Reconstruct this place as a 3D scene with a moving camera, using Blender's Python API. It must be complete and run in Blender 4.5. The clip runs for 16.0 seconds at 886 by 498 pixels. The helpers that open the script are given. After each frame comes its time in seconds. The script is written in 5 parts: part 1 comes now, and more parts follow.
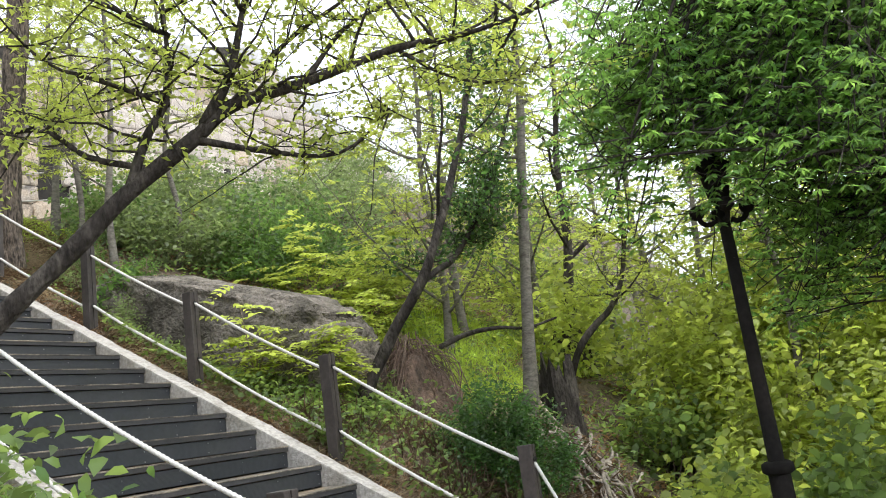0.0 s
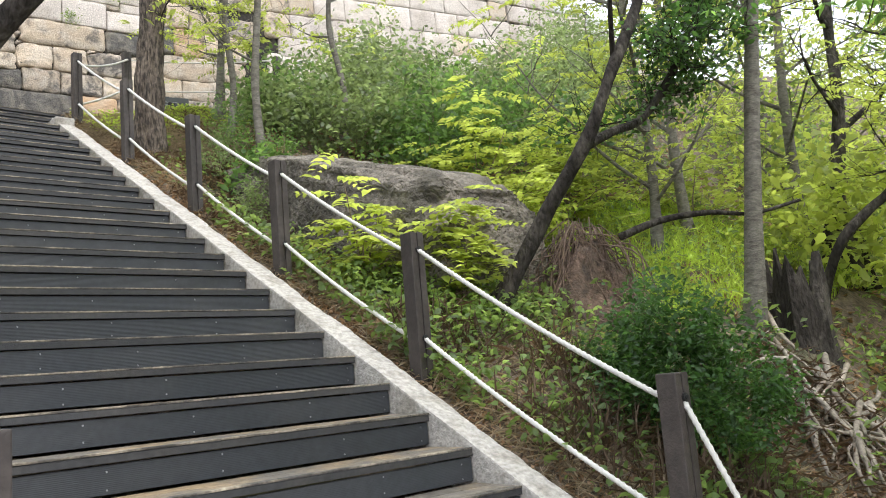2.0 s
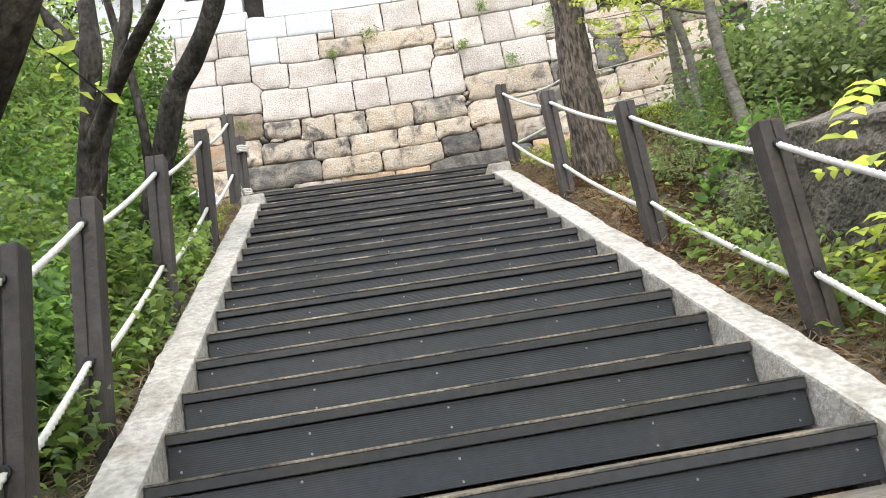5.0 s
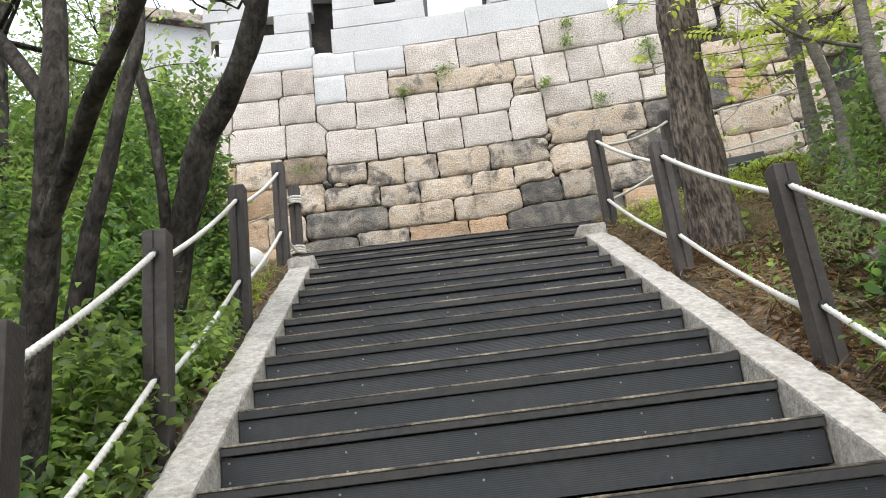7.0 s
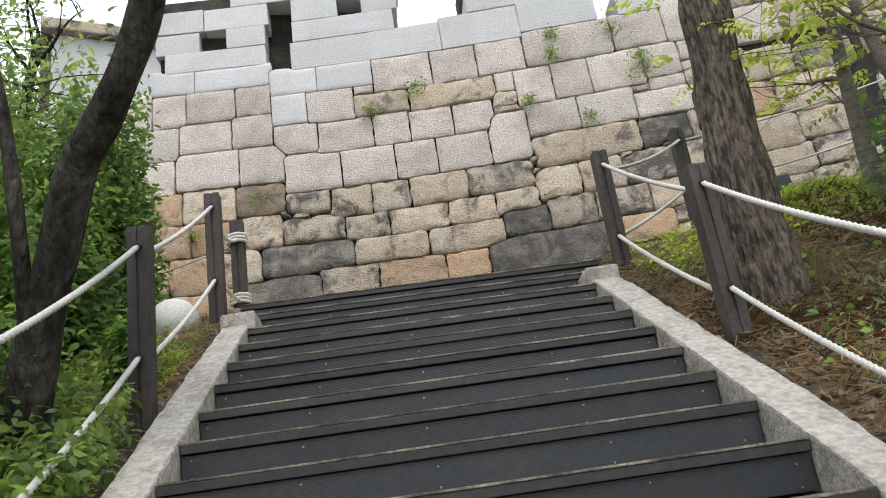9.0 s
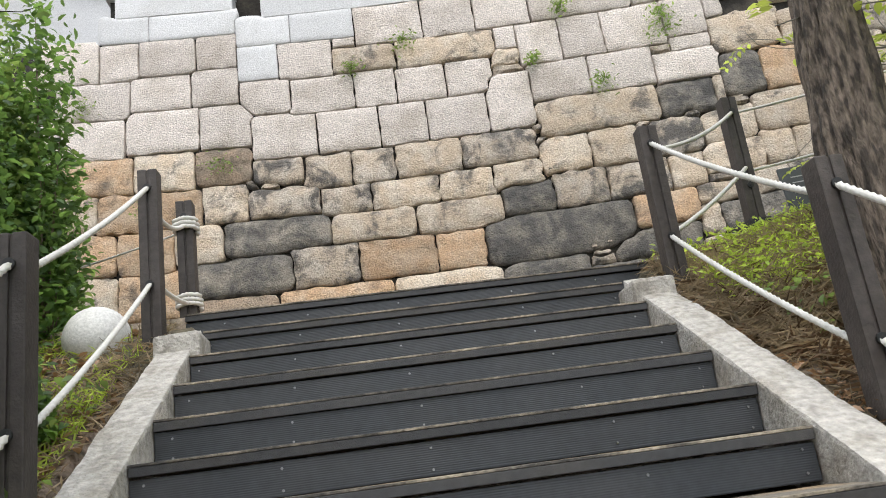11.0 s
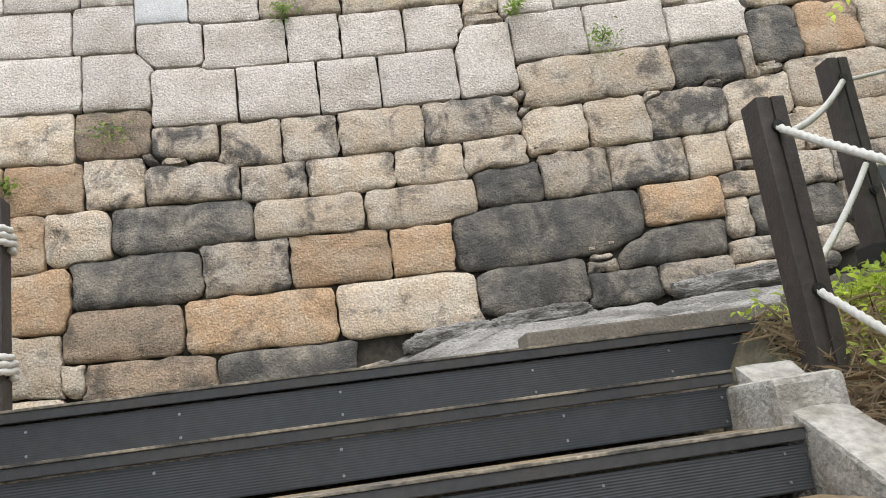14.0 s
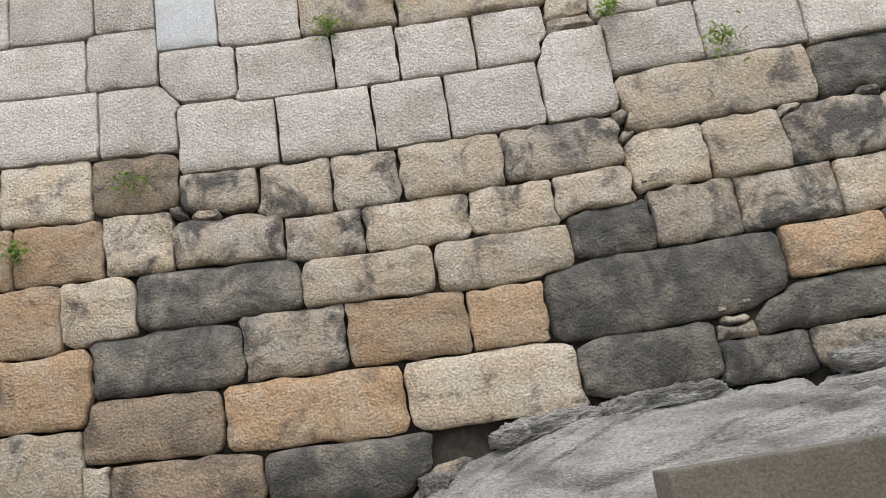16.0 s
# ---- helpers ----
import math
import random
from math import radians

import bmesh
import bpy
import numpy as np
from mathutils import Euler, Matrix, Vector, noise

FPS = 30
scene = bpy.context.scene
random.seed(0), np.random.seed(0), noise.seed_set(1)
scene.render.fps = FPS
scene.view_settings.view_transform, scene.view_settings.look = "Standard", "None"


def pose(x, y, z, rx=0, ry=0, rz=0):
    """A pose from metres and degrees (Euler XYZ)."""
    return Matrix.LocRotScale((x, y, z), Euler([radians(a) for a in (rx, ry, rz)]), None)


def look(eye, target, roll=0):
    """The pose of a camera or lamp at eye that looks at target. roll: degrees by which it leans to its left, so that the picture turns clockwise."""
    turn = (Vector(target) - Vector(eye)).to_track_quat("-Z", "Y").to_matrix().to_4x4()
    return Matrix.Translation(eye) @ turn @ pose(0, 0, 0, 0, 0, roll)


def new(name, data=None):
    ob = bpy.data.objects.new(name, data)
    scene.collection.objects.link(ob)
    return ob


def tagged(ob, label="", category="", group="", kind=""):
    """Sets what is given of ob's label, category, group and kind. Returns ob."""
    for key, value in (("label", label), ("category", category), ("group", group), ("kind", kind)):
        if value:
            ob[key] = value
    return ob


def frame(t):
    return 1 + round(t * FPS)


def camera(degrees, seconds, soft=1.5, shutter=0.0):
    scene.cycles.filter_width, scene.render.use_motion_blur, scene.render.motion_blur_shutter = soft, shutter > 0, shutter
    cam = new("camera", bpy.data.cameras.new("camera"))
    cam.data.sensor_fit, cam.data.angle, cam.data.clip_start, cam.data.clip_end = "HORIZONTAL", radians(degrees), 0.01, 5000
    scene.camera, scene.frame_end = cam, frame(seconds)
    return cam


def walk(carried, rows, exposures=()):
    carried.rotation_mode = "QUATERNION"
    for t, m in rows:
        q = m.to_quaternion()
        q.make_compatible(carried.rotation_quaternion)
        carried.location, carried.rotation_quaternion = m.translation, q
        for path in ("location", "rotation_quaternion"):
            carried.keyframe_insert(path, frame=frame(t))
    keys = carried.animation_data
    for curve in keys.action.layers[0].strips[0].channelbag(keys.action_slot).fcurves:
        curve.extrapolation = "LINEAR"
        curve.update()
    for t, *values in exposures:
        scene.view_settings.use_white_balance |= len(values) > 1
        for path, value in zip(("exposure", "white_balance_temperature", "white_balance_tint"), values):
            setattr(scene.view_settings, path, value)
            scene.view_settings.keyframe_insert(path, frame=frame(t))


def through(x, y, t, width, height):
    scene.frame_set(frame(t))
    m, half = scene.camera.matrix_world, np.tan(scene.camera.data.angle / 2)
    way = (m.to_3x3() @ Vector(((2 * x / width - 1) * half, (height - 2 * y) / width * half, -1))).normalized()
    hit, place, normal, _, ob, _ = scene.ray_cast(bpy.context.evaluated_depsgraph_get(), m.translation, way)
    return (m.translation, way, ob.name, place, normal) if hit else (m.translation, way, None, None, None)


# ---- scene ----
EXPOSURES = [(0.0, 0.84), (0.5, 0.24), (1.0, 0.14), (1.5, 0.47), (2.0, 0.97), (2.5, 1.31), (3.0, 1.31), (3.5, 1.41), (4.0, 1.19), (6.5, 1.06), (7.0, 0.77), (7.5, 0.44), (8.0, 0.27), (8.5, 0.39), (9.0, 0.37), (11.5, 0.69), (12.0, 0.51), (12.5, 0.54), (13.0, 0.69), (14.0, 0.59), (15.0, 0.45), (16.0, 0.30)]
cam = camera(56.79, 16.0, soft=1.0)
PATH = [  # seconds, place, tilt, lean, heading
    (0.0, -3.317, -10.680, -3.440, 102.23, 7.94, -61.12),
    (0.5, -2.685, -10.708, -3.451, 106.41, 6.27, -55.25),
    (1.0, -2.002, -10.658, -3.490, 104.60, 5.71, -53.35),
    (1.5, -1.343, -10.562, -3.543, 100.70, 5.11, -51.30),
    (2.0, -0.751, -10.262, -3.587, 98.82, 4.82, -41.65),
    (2.5, -0.265, -9.802, -3.602, 97.91, 5.89, -31.11),
    (3.0, 0.036, -9.287, -3.615, 98.45, 6.89, -17.66),
    (3.5, 0.225, -8.836, -3.474, 97.75, 5.89, -10.92),
    (4.0, 0.431, -8.505, -3.294, 105.12, 8.28, -7.90),
    (6.5, 0.865, -7.064, -2.537, 105.56, 7.54, -1.07),
    (7.0, 0.841, -6.819, -2.354, 108.37, 6.89, 0.23),
    (7.5, 0.935, -6.535, -2.199, 110.21, 6.43, 1.41),
    (8.0, 0.879, -6.231, -2.070, 109.67, 7.32, 0.32),
    (8.5, 0.912, -5.969, -1.930, 110.00, 8.00, -1.36),
    (9.0, 0.914, -5.625, -1.779, 109.84, 8.12, -1.24),
    (11.5, 0.867, -4.210, -0.982, 106.05, 7.24, -5.01),
    (12.0, 0.933, -3.877, -0.836, 105.50, 7.66, -7.18),
    (12.5, 0.909, -3.603, -0.675, 104.72, 7.71, -7.08),
    (13.0, 0.997, -3.303, -0.546, 104.02, 7.45, -7.78),
    (13.5, 0.989, -2.984, -0.414, 103.84, 8.24, -6.87),
    (14.0, 0.968, -2.726, -0.297, 103.81, 7.77, -7.52),
    (14.5, 1.017, -2.404, -0.075, 102.08, 7.70, -6.39),
    (15.0, 1.018, -2.162, 0.126, 102.26, 7.83, -5.76),
    (15.5, 1.100, -1.868, 0.349, 104.26, 8.11, -4.21),
    (16.0, 1.059, -1.612, 0.561, 103.43, 8.65, -2.79),
]
walk(cam, [(row[0], pose(*row[1:])) for row in PATH], EXPOSURES)


# ---- world and light ----
world = bpy.data.worlds.new("world")
scene.world = world
world.use_nodes = True
wn = world.node_tree.nodes
sky = wn.new("ShaderNodeTexSky")
sky.sky_type = "NISHITA"
sky.sun_disc = False
sky.sun_elevation = radians(58)
sky.sun_rotation = radians(200)
sky.air_density, sky.dust_density, sky.ozone_density = 1.0, 6.0, 1.0
wn["Background"].inputs["Strength"].default_value = 0.15
cloud = wn.new("ShaderNodeMix")  # a bright veil of cloud over the whole sky
cloud.data_type = "RGBA"
cloud.inputs["Factor"].default_value = 0.85
cloud.inputs["B"].default_value = (7.9, 8.45, 9.3, 1)
world.node_tree.links.new(sky.outputs["Color"], cloud.inputs["A"])
world.node_tree.links.new(cloud.outputs["Result"], wn["Background"].inputs["Color"])
sun = new("sun", bpy.data.lights.new("sun", "SUN"))
sun.data.energy, sun.data.angle, sun.data.color = 1.3, radians(22), (1.0, 0.975, 0.94)
sun.matrix_world = look((0, 0, 30), (-3.0, 15.0, 0))


# ---- materials ----
def material(name, colour, rough=0.8, spread=0.25, scale=8.0, bump=0.3, bump_scale=60.0, tint=None, tint_scale=1.5, tint_amount=0.4,
             vary=0.0, metallic=0.0, island=False, tint_low=0.45, tint_high=0.65, distance=0.01, relief=0.0, stretch=1.0):
    """A base colour with fine grain, broad stains of a second colour, bump, and a change from piece to piece."""
    m = bpy.data.materials.new(name)
    m.use_nodes = True
    nt = m.node_tree
    bsdf = nt.nodes["Principled BSDF"]
    bsdf.inputs["Roughness"].default_value = rough
    bsdf.inputs["Metallic"].default_value = metallic
    coords = nt.nodes.new("ShaderNodeNewGeometry")
    place = coords.outputs["Position"]
    if stretch != 1.0:
        drawn = nt.nodes.new("ShaderNodeVectorMath")
        drawn.operation = "MULTIPLY"
        drawn.inputs[1].default_value = (1, 1, stretch)
        nt.links.new(place, drawn.inputs[0])
        place = drawn.outputs["Vector"]
    grain = nt.nodes.new("ShaderNodeTexNoise")
    grain.inputs["Scale"].default_value = scale
    grain.inputs["Detail"].default_value = 6
    nt.links.new(place, grain.inputs["Vector"])
    ramp = nt.nodes.new("ShaderNodeMapRange")
    ramp.inputs["From Min"].default_value, ramp.inputs["From Max"].default_value = 0.3, 0.7
    ramp.inputs["To Min"].default_value, ramp.inputs["To Max"].default_value = 1 - spread, 1 + spread
    nt.links.new(grain.outputs["Fac"], ramp.inputs["Value"])
    base = nt.nodes.new("ShaderNodeMix")
    base.data_type = "RGBA"
    base.inputs["A"].default_value = (*colour, 1)
    base.inputs["B"].default_value = (*(tint or colour), 1)
    stain = nt.nodes.new("ShaderNodeTexNoise")
    stain.inputs["Scale"].default_value = tint_scale
    stain.inputs["Detail"].default_value = 5
    nt.links.new(place, stain.inputs["Vector"])
    fac = nt.nodes.new("ShaderNodeMapRange")
    fac.inputs["From Min"].default_value, fac.inputs["From Max"].default_value = tint_low, tint_high
    fac.inputs["To Max"].default_value = tint_amount
    nt.links.new(stain.outputs["Fac"], fac.inputs["Value"])
    nt.links.new(fac.outputs["Result"], base.inputs["Factor"])
    light = nt.nodes.new("ShaderNodeVectorMath")
    light.operation = "SCALE"
    nt.links.new(base.outputs["Result"], light.inputs["Vector"])
    value = ramp.outputs["Result"]
    if vary:
        if island:
            rnd = coords.outputs["Random Per Island"]
        else:
            rnd = nt.nodes.new("ShaderNodeObjectInfo").outputs["Random"]
        piece = nt.nodes.new("ShaderNodeMapRange")
        piece.inputs["To Min"].default_value, piece.inputs["To Max"].default_value = 1 - vary, 1 + vary
        nt.links.new(rnd, piece.inputs["Value"])
        mul = nt.nodes.new("ShaderNodeMath")
        mul.operation = "MULTIPLY"
        nt.links.new(value, mul.inputs[0])
        nt.links.new(piece.outputs["Result"], mul.inputs[1])
        value = mul.outputs["Value"]
    nt.links.new(value, light.inputs["Scale"])
    nt.links.new(light.outputs["Vector"], bsdf.inputs["Base Color"])
    if bump:
        fine = nt.nodes.new("ShaderNodeTexNoise")
        fine.inputs["Scale"].default_value = bump_scale
        fine.inputs["Detail"].default_value = 4
        nt.links.new(place, fine.inputs["Vector"])
        b = nt.nodes.new("ShaderNodeBump")
        b.inputs["Strength"].default_value = bump
        b.inputs["Distance"].default_value = distance
        nt.links.new(fine.outputs["Fac"], b.inputs["Height"])
        if relief:
            coarse = nt.nodes.new("ShaderNodeTexNoise")
            coarse.inputs["Scale"].default_value = 13.0
            coarse.inputs["Detail"].default_value = 3
            nt.links.new(place, coarse.inputs["Vector"])
            c = nt.nodes.new("ShaderNodeBump")
            c.inputs["Strength"].default_value = 0.8
            c.inputs["Distance"].default_value = relief
            nt.links.new(coarse.outputs["Fac"], c.inputs["Height"])
            nt.links.new(c.outputs["Normal"], b.inputs["Normal"])
        nt.links.new(b.outputs["Normal"], bsdf.inputs["Normal"])
    return m


def leaf_material(name, colour, through, vary=0.35):
    """Thin leaves: a glossy face, and light that comes through them."""
    m = bpy.data.materials.new(name)
    m.use_nodes = True
    nt = m.node_tree
    bsdf = nt.nodes["Principled BSDF"]
    bsdf.inputs["Roughness"].default_value = 0.5
    geo = nt.nodes.new("ShaderNodeNewGeometry")
    rnd = nt.nodes.new("ShaderNodeMapRange")
    rnd.inputs["To Min"].default_value, rnd.inputs["To Max"].default_value = 1 - vary, 1 + vary
    nt.links.new(geo.outputs["Random Per Island"], rnd.inputs["Value"])
    patch = nt.nodes.new("ShaderNodeTexNoise")
    patch.inputs["Scale"].default_value = 1.3
    nt.links.new(geo.outputs["Position"], patch.inputs["Vector"])
    span = nt.nodes.new("ShaderNodeMapRange")
    span.inputs["From Min"].default_value, span.inputs["From Max"].default_value = 0.3, 0.7
    span.inputs["To Min"].default_value, span.inputs["To Max"].default_value = 0.75, 1.25
    nt.links.new(patch.outputs["Fac"], span.inputs["Value"])
    mul = nt.nodes.new("ShaderNodeMath")
    mul.operation = "MULTIPLY"
    nt.links.new(rnd.outputs["Result"], mul.inputs[0])
    nt.links.new(span.outputs["Result"], mul.inputs[1])
    shades = []
    for c in (colour, through):
        s = nt.nodes.new("ShaderNodeVectorMath")
        s.operation = "SCALE"
        s.inputs[0].default_value = c
        nt.links.new(mul.outputs["Value"], s.inputs["Scale"])
        shades.append(s.outputs["Vector"])
    nt.links.new(shades[0], bsdf.inputs["Base Color"])
    glow = nt.nodes.new("ShaderNodeBsdfTranslucent")
    nt.links.new(shades[1], glow.inputs["Color"])
    mix = nt.nodes.new("ShaderNodeMixShader")
    mix.inputs["Fac"].default_value = 0.5
    nt.links.new(bsdf.outputs["BSDF"], mix.inputs[1])
    nt.links.new(glow.outputs["BSDF"], mix.inputs[2])
    nt.links.new(mix.outputs["Shader"], nt.nodes["Material Output"].inputs["Surface"])
    return m


def boards_material(name, colour, lines, axis, tint):
    """Moulded deck boards with fine grooves running across the stair."""
    m = material(name, colour, rough=0.5, spread=0.15, scale=30, bump=0, tint=tint, tint_scale=2.2, tint_amount=0.6, vary=0.12)
    nt = m.node_tree
    geo = nt.nodes.new("ShaderNodeNewGeometry")
    split = nt.nodes.new("ShaderNodeSeparateXYZ")
    nt.links.new(geo.outputs["Position"], split.inputs["Vector"])
    wave = nt.nodes.new("ShaderNodeMath")
    wave.operation = "MULTIPLY"
    wave.inputs[1].default_value = lines * 2 * math.pi
    nt.links.new(split.outputs[axis], wave.inputs[0])
    sine = nt.nodes.new("ShaderNodeMath")
    sine.operation = "SINE"
    nt.links.new(wave.outputs["Value"], sine.inputs[0])
    b = nt.nodes.new("ShaderNodeBump")
    b.inputs["Strength"].default_value = 0.22
    b.inputs["Distance"].default_value = 0.002
    nt.links.new(sine.outputs["Value"], b.inputs["Height"])
    nt.links.new(b.outputs["Normal"], nt.nodes["Principled BSDF"].inputs["Normal"])
    return m


def stone_material(name, colour, soot, low, high, patch):
    """Weathered wall granite: two stone colours, black soot in patches, pits and pick marks."""
    m = material(name, colour, 0.92, 0.30, 55, 1.0, 58, patch, 4.5, 0.8, 0.16, distance=0.024, relief=0.030, tint_low=0.42, tint_high=0.6)
    nt = m.node_tree
    bsdf = nt.nodes["Principled BSDF"]
    clean = bsdf.inputs["Base Color"].links[0].from_socket
    geo = nt.nodes.new("ShaderNodeNewGeometry")
    info = nt.nodes.new("ShaderNodeObjectInfo")
    apart = nt.nodes.new("ShaderNodeVectorMath")  # each block has stains of its own
    apart.operation = "MULTIPLY_ADD"
    apart.inputs[1].default_value = (37.0, 37.0, 37.0)
    nt.links.new(info.outputs["Random"], apart.inputs[0])
    nt.links.new(geo.outputs["Position"], apart.inputs[2])
    cloud = nt.nodes.new("ShaderNodeTexNoise")
    cloud.inputs["Scale"].default_value = 3.1
    cloud.inputs["Detail"].default_value = 8
    cloud.inputs["Roughness"].default_value = 0.7
    cloud.inputs["Distortion"].default_value = 0.4
    nt.links.new(apart.outputs["Vector"], cloud.inputs["Vector"])
    ramp = nt.nodes.new("ShaderNodeMapRange")
    ramp.inputs["From Min"].default_value, ramp.inputs["From Max"].default_value = low, high
    ramp.inputs["To Max"].default_value = 0.9
    nt.links.new(cloud.outputs["Fac"], ramp.inputs["Value"])
    mix = nt.nodes.new("ShaderNodeMix")
    mix.data_type = "RGBA"
    mix.inputs["B"].default_value = (*soot, 1)
    nt.links.new(ramp.outputs["Result"], mix.inputs["Factor"])
    nt.links.new(clean, mix.inputs["A"])
    nt.links.new(mix.outputs["Result"], bsdf.inputs["Base Color"])
    return m


MAT_RISER = boards_material("charcoal deck board", (0.025, 0.0285, 0.033), 132, "Z", (0.038, 0.040, 0.043))
MAT_TREAD = material("worn deck tread", (0.13, 0.115, 0.095), 0.75, 0.3, 25, 0.4, 150, (0.30, 0.21, 0.11), 3.0, 0.7, 0.2)
MAT_NOSE = material("dark deck edge", (0.034, 0.034, 0.036), 0.6, 0.2, 40, 0.2, 200, (0.055, 0.049, 0.043), 4.0, 0.5, 0.2)
MAT_WORN = material("worn deck edge", (0.055, 0.050, 0.045), 0.8, 0.5, 60, 0.4, 150, (0.33, 0.28, 0.21), 5.0, 0.85, 0.25, tint_low=0.38, tint_high=0.62)
MAT_CONCRETE = material("weathered concrete", (0.415, 0.39, 0.355), 0.92, 0.28, 34, 1.0, 70, (0.27, 0.245, 0.205), 7.0, 0.75, distance=0.012, relief=0.012, tint_low=0.48, tint_high=0.66)
MAT_POST = material("dark brown post", (0.040, 0.031, 0.027), 0.6, 0.25, 30, 0.3, 90, (0.075, 0.062, 0.055), 5.0, 0.5, 0.15)
MAT_ROPE = material("white rope", (0.62, 0.60, 0.56), 0.85, 0.08, 60, 0.3, 400, (0.5, 0.48, 0.43), 6.0, 0.5, 0.05)
MAT_STEEL = material("dull steel", (0.30, 0.30, 0.30), 0.4, 0.1, 30, 0, metallic=0.9)
MAT_DARK_STEEL = material("dark steel", (0.03, 0.03, 0.03), 0.5, 0.1, 30, 0, metallic=0.5)
MAT_MORTAR = material("dark joint earth", (0.022, 0.019, 0.016), 0.95, 0.4, 20, 0.8, 50, (0.07, 0.06, 0.045), 3.0, 0.7)
MAT_PALE = material("pale dressed granite", (0.60, 0.535, 0.48), 0.9, 0.30, 55, 1.0, 58, (0.46, 0.40, 0.34), 2.6, 0.85, 0.12, distance=0.030, relief=0.016)
MAT_WHITE = material("new white granite", (0.53, 0.525, 0.52), 0.85, 0.18, 60, 0.9, 70, (0.43, 0.42, 0.405), 1.3, 0.5, 0.07)
MAT_TAN = stone_material("tan granite", (0.50, 0.40, 0.295), (0.100, 0.090, 0.080), 0.53, 0.65, (0.53, 0.46, 0.375))
MAT_ORANGE = stone_material("rusty granite", (0.44, 0.295, 0.18), (0.12, 0.095, 0.075), 0.54, 0.68, (0.45, 0.345, 0.245))
MAT_GREY = stone_material("grey mixed granite", (0.42, 0.345, 0.265), (0.070, 0.066, 0.062), 0.47, 0.59, (0.44, 0.39, 0.33))
MAT_DARK = stone_material("blackened granite", (0.33, 0.29, 0.235), (0.056, 0.054, 0.052), 0.33, 0.58, (0.19, 0.175, 0.155))
MAT_BROWN = stone_material("brown weathered granite", (0.34, 0.25, 0.175), (0.085, 0.072, 0.06), 0.46, 0.68, (0.27, 0.215, 0.16))
MAT_BOULDER = material("brown-grey boulder", (0.20, 0.175, 0.145), 0.95, 0.40, 14, 1.0, 26, (0.075, 0.066, 0.050), 2.4, 0.9, distance=0.04, relief=0.05, stretch=1.15)
MAT_SOIL = material("leaf-littered soil", (0.145, 0.108, 0.078), 0.95, 0.5, 16, 1.0, 30, (0.06, 0.06, 0.03), 0.7, 0.9, distance=0.03)
MAT_BARK = material("dark furrowed bark", (0.036, 0.031, 0.027), 0.95, 0.5, 34, 1.0, 40, (0.098, 0.086, 0.074), 7.0, 0.75, distance=0.035, stretch=0.4, relief=0.03)
for dull in (MAT_BARK,):
    dull.node_tree.nodes["Principled BSDF"].inputs["Specular IOR Level"].default_value = 0.15
MAT_BARK_GREY = material("grey-brown bark", (0.15, 0.118, 0.092), 0.95, 0.45, 60, 1.0, 55, (0.032, 0.025, 0.020), 34.0, 0.9, distance=0.03, stretch=0.30, tint_low=0.46, tint_high=0.60)
MAT_BARK_SMOOTH = material("smooth grey bark with faint rings", (0.17, 0.155, 0.13), 0.92, 0.3, 30, 0.8, 40, (0.085, 0.075, 0.06), 9.0, 0.8, distance=0.015, stretch=2.6)
MAT_ROOT = material("dry roots", (0.21, 0.16, 0.12), 0.9, 0.4, 25, 0.6, 60)
MAT_BLACK = material("black painted wood", (0.009, 0.008, 0.007), 0.9, 0.3, 20, 0.4, 60, (0.022, 0.018, 0.015), 3.0, 0.5)
MAT_BLACK.node_tree.nodes["Principled BSDF"].inputs["Specular IOR Level"].default_value = 0.15
LEAF_YELLOW = leaf_material("young yellow-green leaf", (0.245, 0.295, 0.065), (0.62, 0.70, 0.13))
LEAF_MID = leaf_material("green leaf", (0.108, 0.168, 0.050), (0.34, 0.46, 0.11))
LEAF_DEEP = leaf_material("deep green leaf", (0.066, 0.126, 0.042), (0.24, 0.39, 0.085))
LEAF_GLOSS = leaf_material("glossy dark leaf", (0.045, 0.100, 0.028), (0.12, 0.24, 0.05), 0.5)
LEAF_GLOSS.node_tree.nodes["Principled BSDF"].inputs["Roughness"].default_value = 0.32
LEAF_MAPLE = leaf_material("maple leaf", (0.075, 0.165, 0.045), (0.40, 0.66, 0.13), 0.6)
LEAF_OLIVE = leaf_material("olive-green leaf", (0.13, 0.168, 0.078), (0.33, 0.42, 0.15))
LEAF_DRY = leaf_material("dry brown leaf", (0.36, 0.235, 0.145), (0.26, 0.15, 0.07))
GRASS = leaf_material("fresh grass", (0.32, 0.42, 0.07), (0.66, 0.79, 0.12))
STEM = leaf_material("dry brown stem", (0.17, 0.115, 0.075), (0.12, 0.07, 0.035))
STRAW = leaf_material("dry grass", (0.40, 0.32, 0.22), (0.34, 0.26, 0.16))


# ---- mesh helpers ----
def mesh_object(name, verts, faces, mat, parent=None, smooth=True, label=""):
    me = bpy.data.meshes.new(name)
    me.from_pydata(verts, [], faces)
    me.materials.append(mat)
    if smooth:
        me.polygons.foreach_set("use_smooth", [True] * len(me.polygons))
    ob = new(name, me)
    ob.parent = parent
    return tagged(ob, label)


def part(name, bm, mat, parent=None, label="", smooth=False):
    me = bpy.data.meshes.new(name)
    bm.to_mesh(me)
    bm.free()
    me.materials.append(mat)
    if smooth:
        me.polygons.foreach_set("use_smooth", [True] * len(me.polygons))
    ob = new(name, me)
    ob.parent = parent
    return tagged(ob, label)


